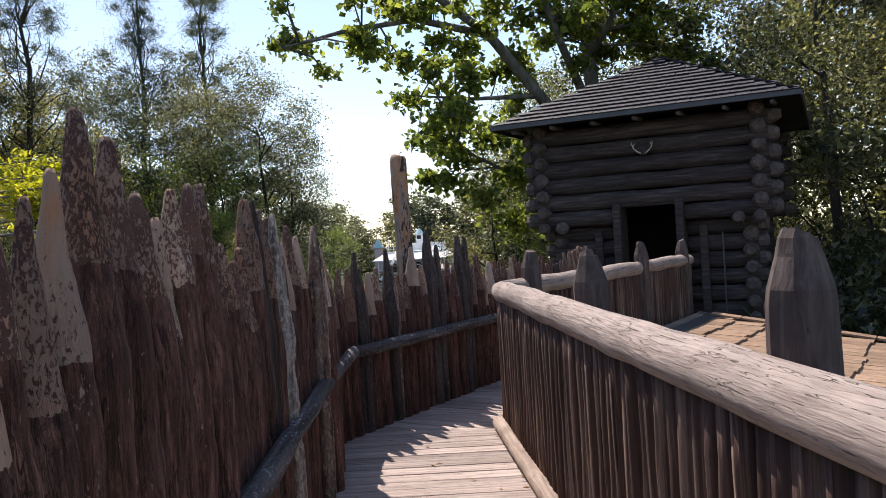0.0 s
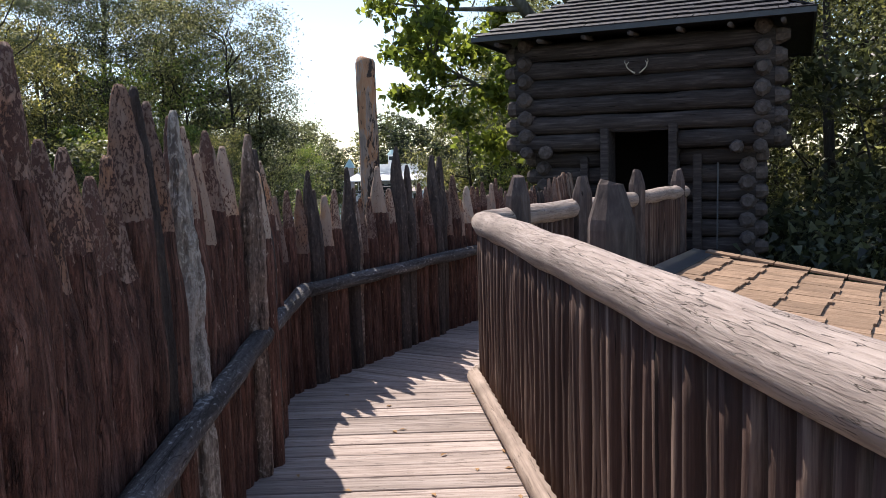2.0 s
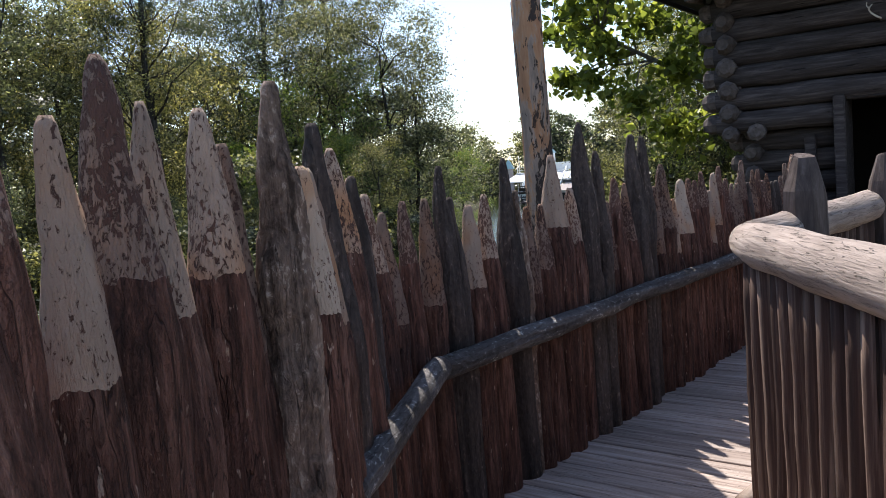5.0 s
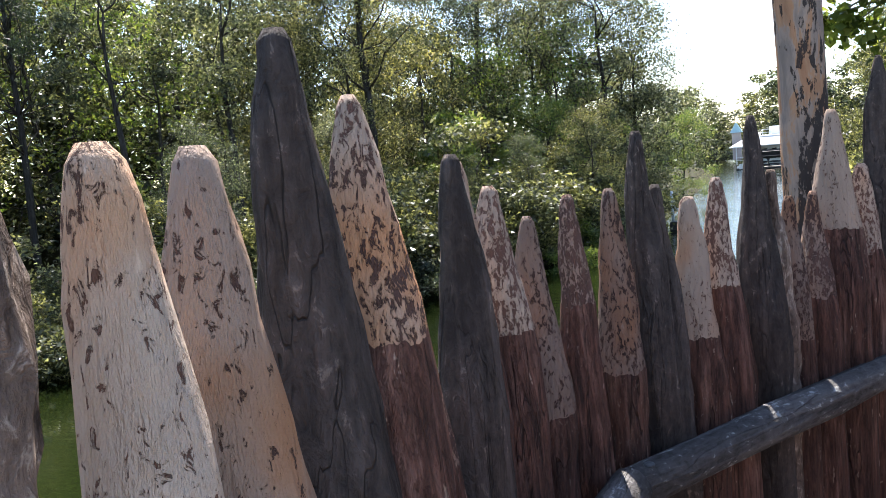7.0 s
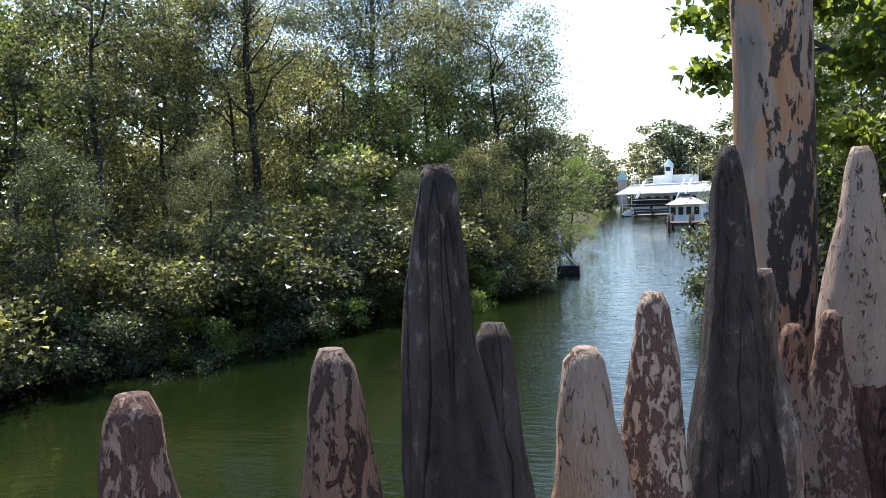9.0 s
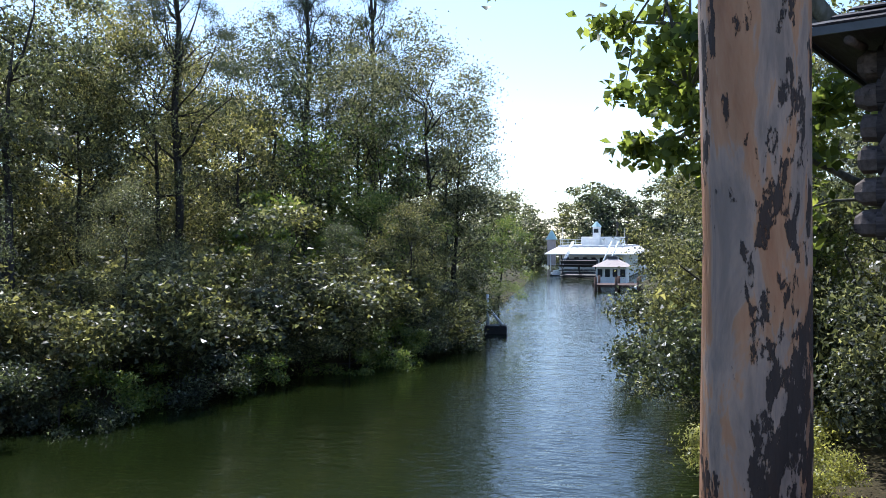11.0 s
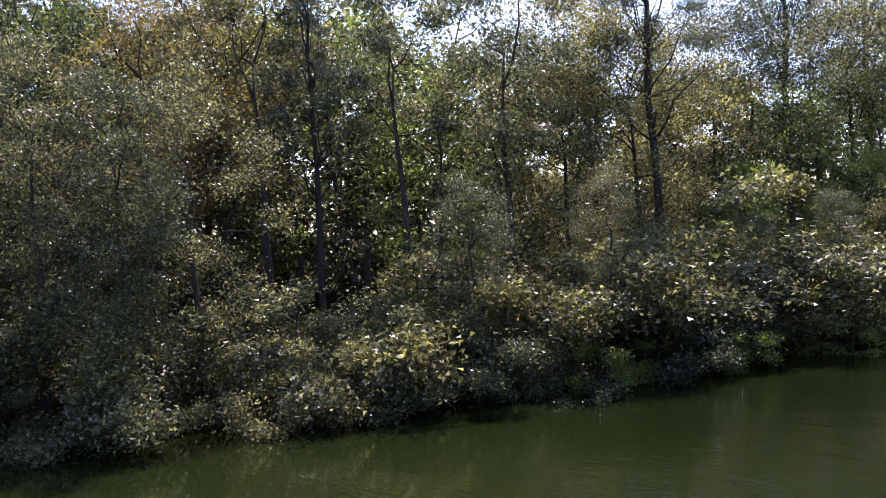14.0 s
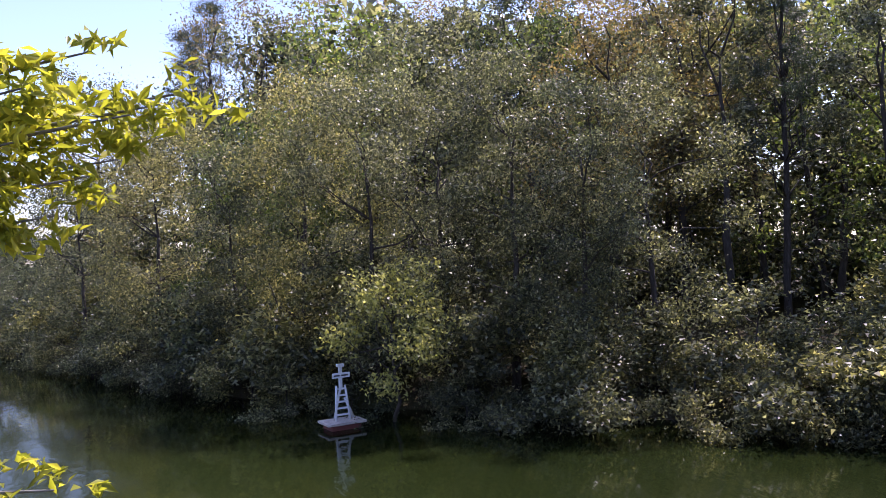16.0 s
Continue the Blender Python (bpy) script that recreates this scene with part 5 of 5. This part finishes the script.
for k in range(9):
    x = -4.5 + k * 1.16
    part("deck_post", a_box(x - 0.05, x + 0.05, 0.35, 0.45, 0.75, 3.06), "white", boat)
    part("deck_post", a_box(x * 0.78 - 0.04, x * 0.78 + 0.04, 1.6, 1.68, 4.36, 5.25), "white", boat)
    for zz in (1.25, 1.65):
        if k < 8:
            part("rail", a_box(x, x + 1.16, 0.37, 0.43, zz, zz + 0.06), "white", boat)
            part("rail", a_box(x * 0.78, (x + 1.16) * 0.78, 1.61, 1.66, zz + 3.5, zz + 3.56), "white", boat)
part("upper_cabin", a_box(-2.2, 2.4, 9, 19, 4.36, 5.6, bevel=0.04), "white", boat)
part("pilot_house", a_box(-0.55, 0.35, 8, 8.9, 4.36, 7.1, bevel=0.04), "white", boat)
part("pilot_window", a_box(-0.4, 0.2, 7.93, 7.99, 6.2, 6.8), "glassdark", boat)
bm = bmesh.new()
bmesh.ops.create_cone(bm, cap_ends=True, segments=8, radius1=0.7, radius2=0.12, depth=0.8)
part("pilot_roof", bm, "teal", boat, "grey-blue domed roof", Matrix.Translation((-0.1, 8.45, 7.5)))
for x in (1.9, 3.2):
    child("smokestack", tube_mesh("smokestack", [(x, 14, 4.36), (x, 14, 7.6), (x, 14, 7.7), (x, 14, 8.0)], [0.13, 0.13, 0.22, 0.2], "black", 10), boat)
for x, z in ((-3.5, 6.4), (4.1, 6.2)):
    child("flagpole", tube_mesh("flagpole", [(x, 3, 3.5), (x, 3, z + 0.6)], [0.05, 0.03], "white", 6), boat)
wheel = part("paddle_wheel", a_box(-2.6, 1.2, -1.55, -1.45, 0.55, 0.7), "black", boat, "dark stern paddle wheel")
for k in range(12):
    t = k * math.pi / 6
    bm = a_box(-2.8, 1.4, -0.04, 0.04, 1.05, 1.6)
    bmesh.ops.rotate(bm, matrix=Matrix.Rotation(t, 3, "X"), verts=bm.verts)
    bmesh.ops.translate(bm, vec=(0, -1.5, 0.95), verts=bm.verts)
    part("paddle", bm, "black", wheel)
    for x in (-2.7, -0.7, 1.3):
        bm = a_box(x - 0.04, x + 0.04, -0.05, 0.05, 0.0, 1.6)
        bmesh.ops.rotate(bm, matrix=Matrix.Rotation(t, 3, "X"), verts=bm.verts)
        bmesh.ops.translate(bm, vec=(0, -1.5, 0.95), verts=bm.verts)
        part("spoke", bm, "black", wheel)
for x in (-3.1, -2.9, 1.6, 2.4):
    child("strut", tube_mesh("strut", [(x, -2.6, 0.5), (x + 1.3, 0.1, 4.9)], [0.11, 0.09], "white", 6), boat)
kiosk = thing("landing_house", pose(-1.75, 83, WATER_Z, 0, 0, -6), "small white landing house with a pale hipped roof", "house")
kiosk.scale = (0.74, 0.74, 0.8)
part("platform", a_box(-2.2, 2.6, -1.8, 2.4, -1.0, 0.35), "baluster", kiosk, "brown timber landing")
part("wall", a_box(-1.8, 2.0, -1.3, 2.0, 0.35, 2.3), "white", kiosk)
bm = bmesh.new()
bmesh.ops.create_cone(bm, cap_ends=True, segments=4, radius1=3.3, radius2=0.7, depth=0.9)
bmesh.ops.rotate(bm, matrix=Matrix.Rotation(math.pi / 4, 3, "Z"), verts=bm.verts)
part("roof", bm, "roofgrey", kiosk, "pale hipped roof", Matrix.Translation((0.1, 0.3, 2.75)))
part("lantern", a_box(-0.5, 0.7, -0.3, 0.9, 3.2, 3.5, bevel=0.05), "iron", kiosk)
for k in range(4):
    x = -1.6 + k * 0.95
    part("window", a_box(x, x + 0.6, -1.36, -1.302, 1.1, 2.0), "glassdark", kiosk)
dock = thing("jetty", pose(-1.3, 75, WATER_Z, 0, 0, -4), "low brown timber jetty on piles", "jetty")
part("deck_boards", a_box(-1.6, 2.2, -1.5, 1.5, 0.45, 0.6), "baluster", dock)
for x in (-1.5, 0.2, 2.0):
    for y in (-1.4, 1.4):
        child("pile", tube_mesh("pile", [(x, y, -1.2), (x, y, 1.25)], [0.13, 0.12], "baluster", 8, 0.1), dock)
mill = thing("tower_house", pose(-11.5, 128, -2.6, 0, 0, 0), "distant pale tower with a verdigris roof", "house")
part("wall", a_box(-0.6, 0.6, -0.6, 0.6, 0, 3.9), "roofgrey", mill)
bm = bmesh.new()
bmesh.ops.create_cone(bm, cap_ends=True, segments=4, radius1=1.2, radius2=0.15, depth=1.4)
bmesh.ops.rotate(bm, matrix=Matrix.Rotation(math.pi / 4, 3, "Z"), verts=bm.verts)
part("roof", bm, "teal", mill, "verdigris roof", Matrix.Translation((0, 0, 4.6)))

# ---- boardwalk planks, roof shingles ----


def clip(poly, p, n):
    """The part of a flat polygon on the side of p that n points to."""
    out = []
    for a, b in zip(poly, poly[1:] + poly[:1]):
        da, db = (a - p).dot(n), (b - p).dot(n)
        if da >= 0:
            out.append(a)
        if da * db < 0:
            out.append(a.lerp(b, da / (da - db)))
    return out


deck = tagged(new("floor", None), "weathered grey deck boards laid across the walkway", "boardwalk", kind="structure")
MITER_P = Vector((0.6, 4.05))
MITER_N = Vector((math.sin(HEAD2 / 2), math.cos(HEAD2 / 2)))


def lay_plank(poly, turn, k):
    if len(poly) < 3:
        return
    c = sum(poly, Vector((0, 0))) / len(poly)
    back = Matrix.Rotation(-turn, 2)
    q = [back @ (p - c) for p in poly]
    bm = bmesh.new()
    lo = [bm.verts.new((p.x, p.y + math.copysign(0.006, p.y), -0.04)) for p in q]
    hi = [bm.verts.new((p.x, p.y, -0.003)) for p in q]
    tp = [bm.verts.new((p.x * 0.998, p.y - math.copysign(0.003, p.y), 0.0)) for p in q]
    n = len(q)
    bm.faces.new(tp)
    bm.faces.new(lo[::-1])
    for i in range(n):
        j = (i + 1) % n
        bm.faces.new((lo[i], lo[j], hi[j], hi[i]))
        bm.faces.new((hi[i], hi[j], tp[j], tp[i]))
    part("plank", bm, "plank", deck, "", Matrix.Translation((c.x, c.y, rng.uniform(-0.003, 0.002))) @ Matrix.Rotation(turn, 4, "Z"))


PW, GAP = 0.136, 0.010
k = 0
y = -4.0
while y < 4.45:
    x1 = rail_x(y) + 0.12
    poly = [Vector((-0.62, y)), Vector((x1, y)), Vector((x1, y + PW)), Vector((-0.62, y + PW))]
    lay_plank(clip(poly, MITER_P, -MITER_N), 0.0, k)
    y += PW + GAP
    k += 1
s = -0.5
while s < 7.6:
    a, b = w2(s, -0.1), w2(s, 1.2)
    c, d = w2(s + PW, 1.2), w2(s + PW, -0.1)
    lay_plank(clip([v.xy.copy() for v in (a, b, c, d)], MITER_P, MITER_N), -HEAD2, k)
    s += PW + GAP
    k += 1
for name, a, b in (("joist", (-0.4, -4, -0.13), (-0.4, 4.1, -0.13)), ("joist", (0.55, -4, -0.13), (0.55, 4.1, -0.13)), ("joist", tuple(w2(0, 0.15, -0.13)), tuple(w2(7.6, 0.15, -0.13))), ("joist", tuple(w2(0, 0.95, -0.13)), tuple(w2(7.6, 0.95, -0.13)))):
    child(name, tube_mesh("joist", [a, b], [0.085, 0.085], "baluster", 8), deck, None, "round floor joist")

roof_shingles((EX0, EY0, EZ), (EX1, EY0, EZ), (cx, cy, AP), 15, 0.2, roof, "shingle", "shingle")
roof_shingles((EX1, EY0, EZ), (EX1, EY1, EZ), (cx, cy, AP), 15, 0.3, roof, "shingle", "shingle")

# shakes of the lean-to
along, up = (S_LOW_B - S_LOW_A), (S_TOP_A - S_LOW_A)
nrm = along.cross(up).normalized()
fr = Matrix((along.normalized(), up.normalized(), nrm)).transposed().to_4x4()
shake_meshes = []
for k in range(5):
    w = 0.16 + 0.035 * k
    bm = box(bmesh.new(), 0, w, -0.02, 0.42, 0, 0.02)
    for v in bm.verts:
        v.co.z += 0.022 if v.co.y < 0 else -0.008
    me = bpy.data.meshes.new("shake")
    bm.normal_update()
    bm.to_mesh(me)
    bm.free()
    me.materials.append(M["shake"])
    shake_meshes.append((w, me))
courses = 9
for c in range(courses):
    t = rng.uniform(0, 0.1)
    while t < along.length - 0.2:
        w, me = shake_meshes[rng.randrange(5)]
        p = S_LOW_A + along.normalized() * t + up * (c / courses) + up.normalized() * rng.uniform(-0.03, 0.03)
        child("shake", me, shed, Matrix.Translation(p + nrm * 0.012) @ fr)
        t += w + 0.008
bm = box(bmesh.new(), -0.02, along.length + 0.02, -0.16, 0.08, 0.035, 0.05)
part("flashing", bm, "iron", shed, "dark metal ridge flashing", Matrix.Translation(S_TOP_A) @ fr)
t = 0.0
while t < up.length - 0.2:
    bm = box(bmesh.new(), -0.16, 0.03, 0, 0.34, 0.05, 0.072)
    part("edge_board", bm, "shake", shed, "", Matrix.Translation(S_LOW_B + up.normalized() * t) @ fr)
    t += 0.352
# dry leaves on the boards
for k in range(46):
    x = rng.choice((rail_x(2) - 0.14 - abs(rng.gauss(0, 0.06)), rng.uniform(-0.4, 0.5)))
    v = [(-0.02, 0, 0), (0, -0.01, 0.006), (0.024, 0, 0.002), (0, 0.011, 0.007)]
    lf = new("fallen_leaf", mesh_of("fallen_leaf", v, [(0, 1, 2), (0, 2, 3)], "litter"))
    lf.matrix_basis = pose(x, rng.uniform(-0.5, 4.0), 0.003, 0, 0, rng.uniform(0, 360))
    tagged(lf, "small dry brown leaf lying on the boards", "leaf", "fallen leaves")
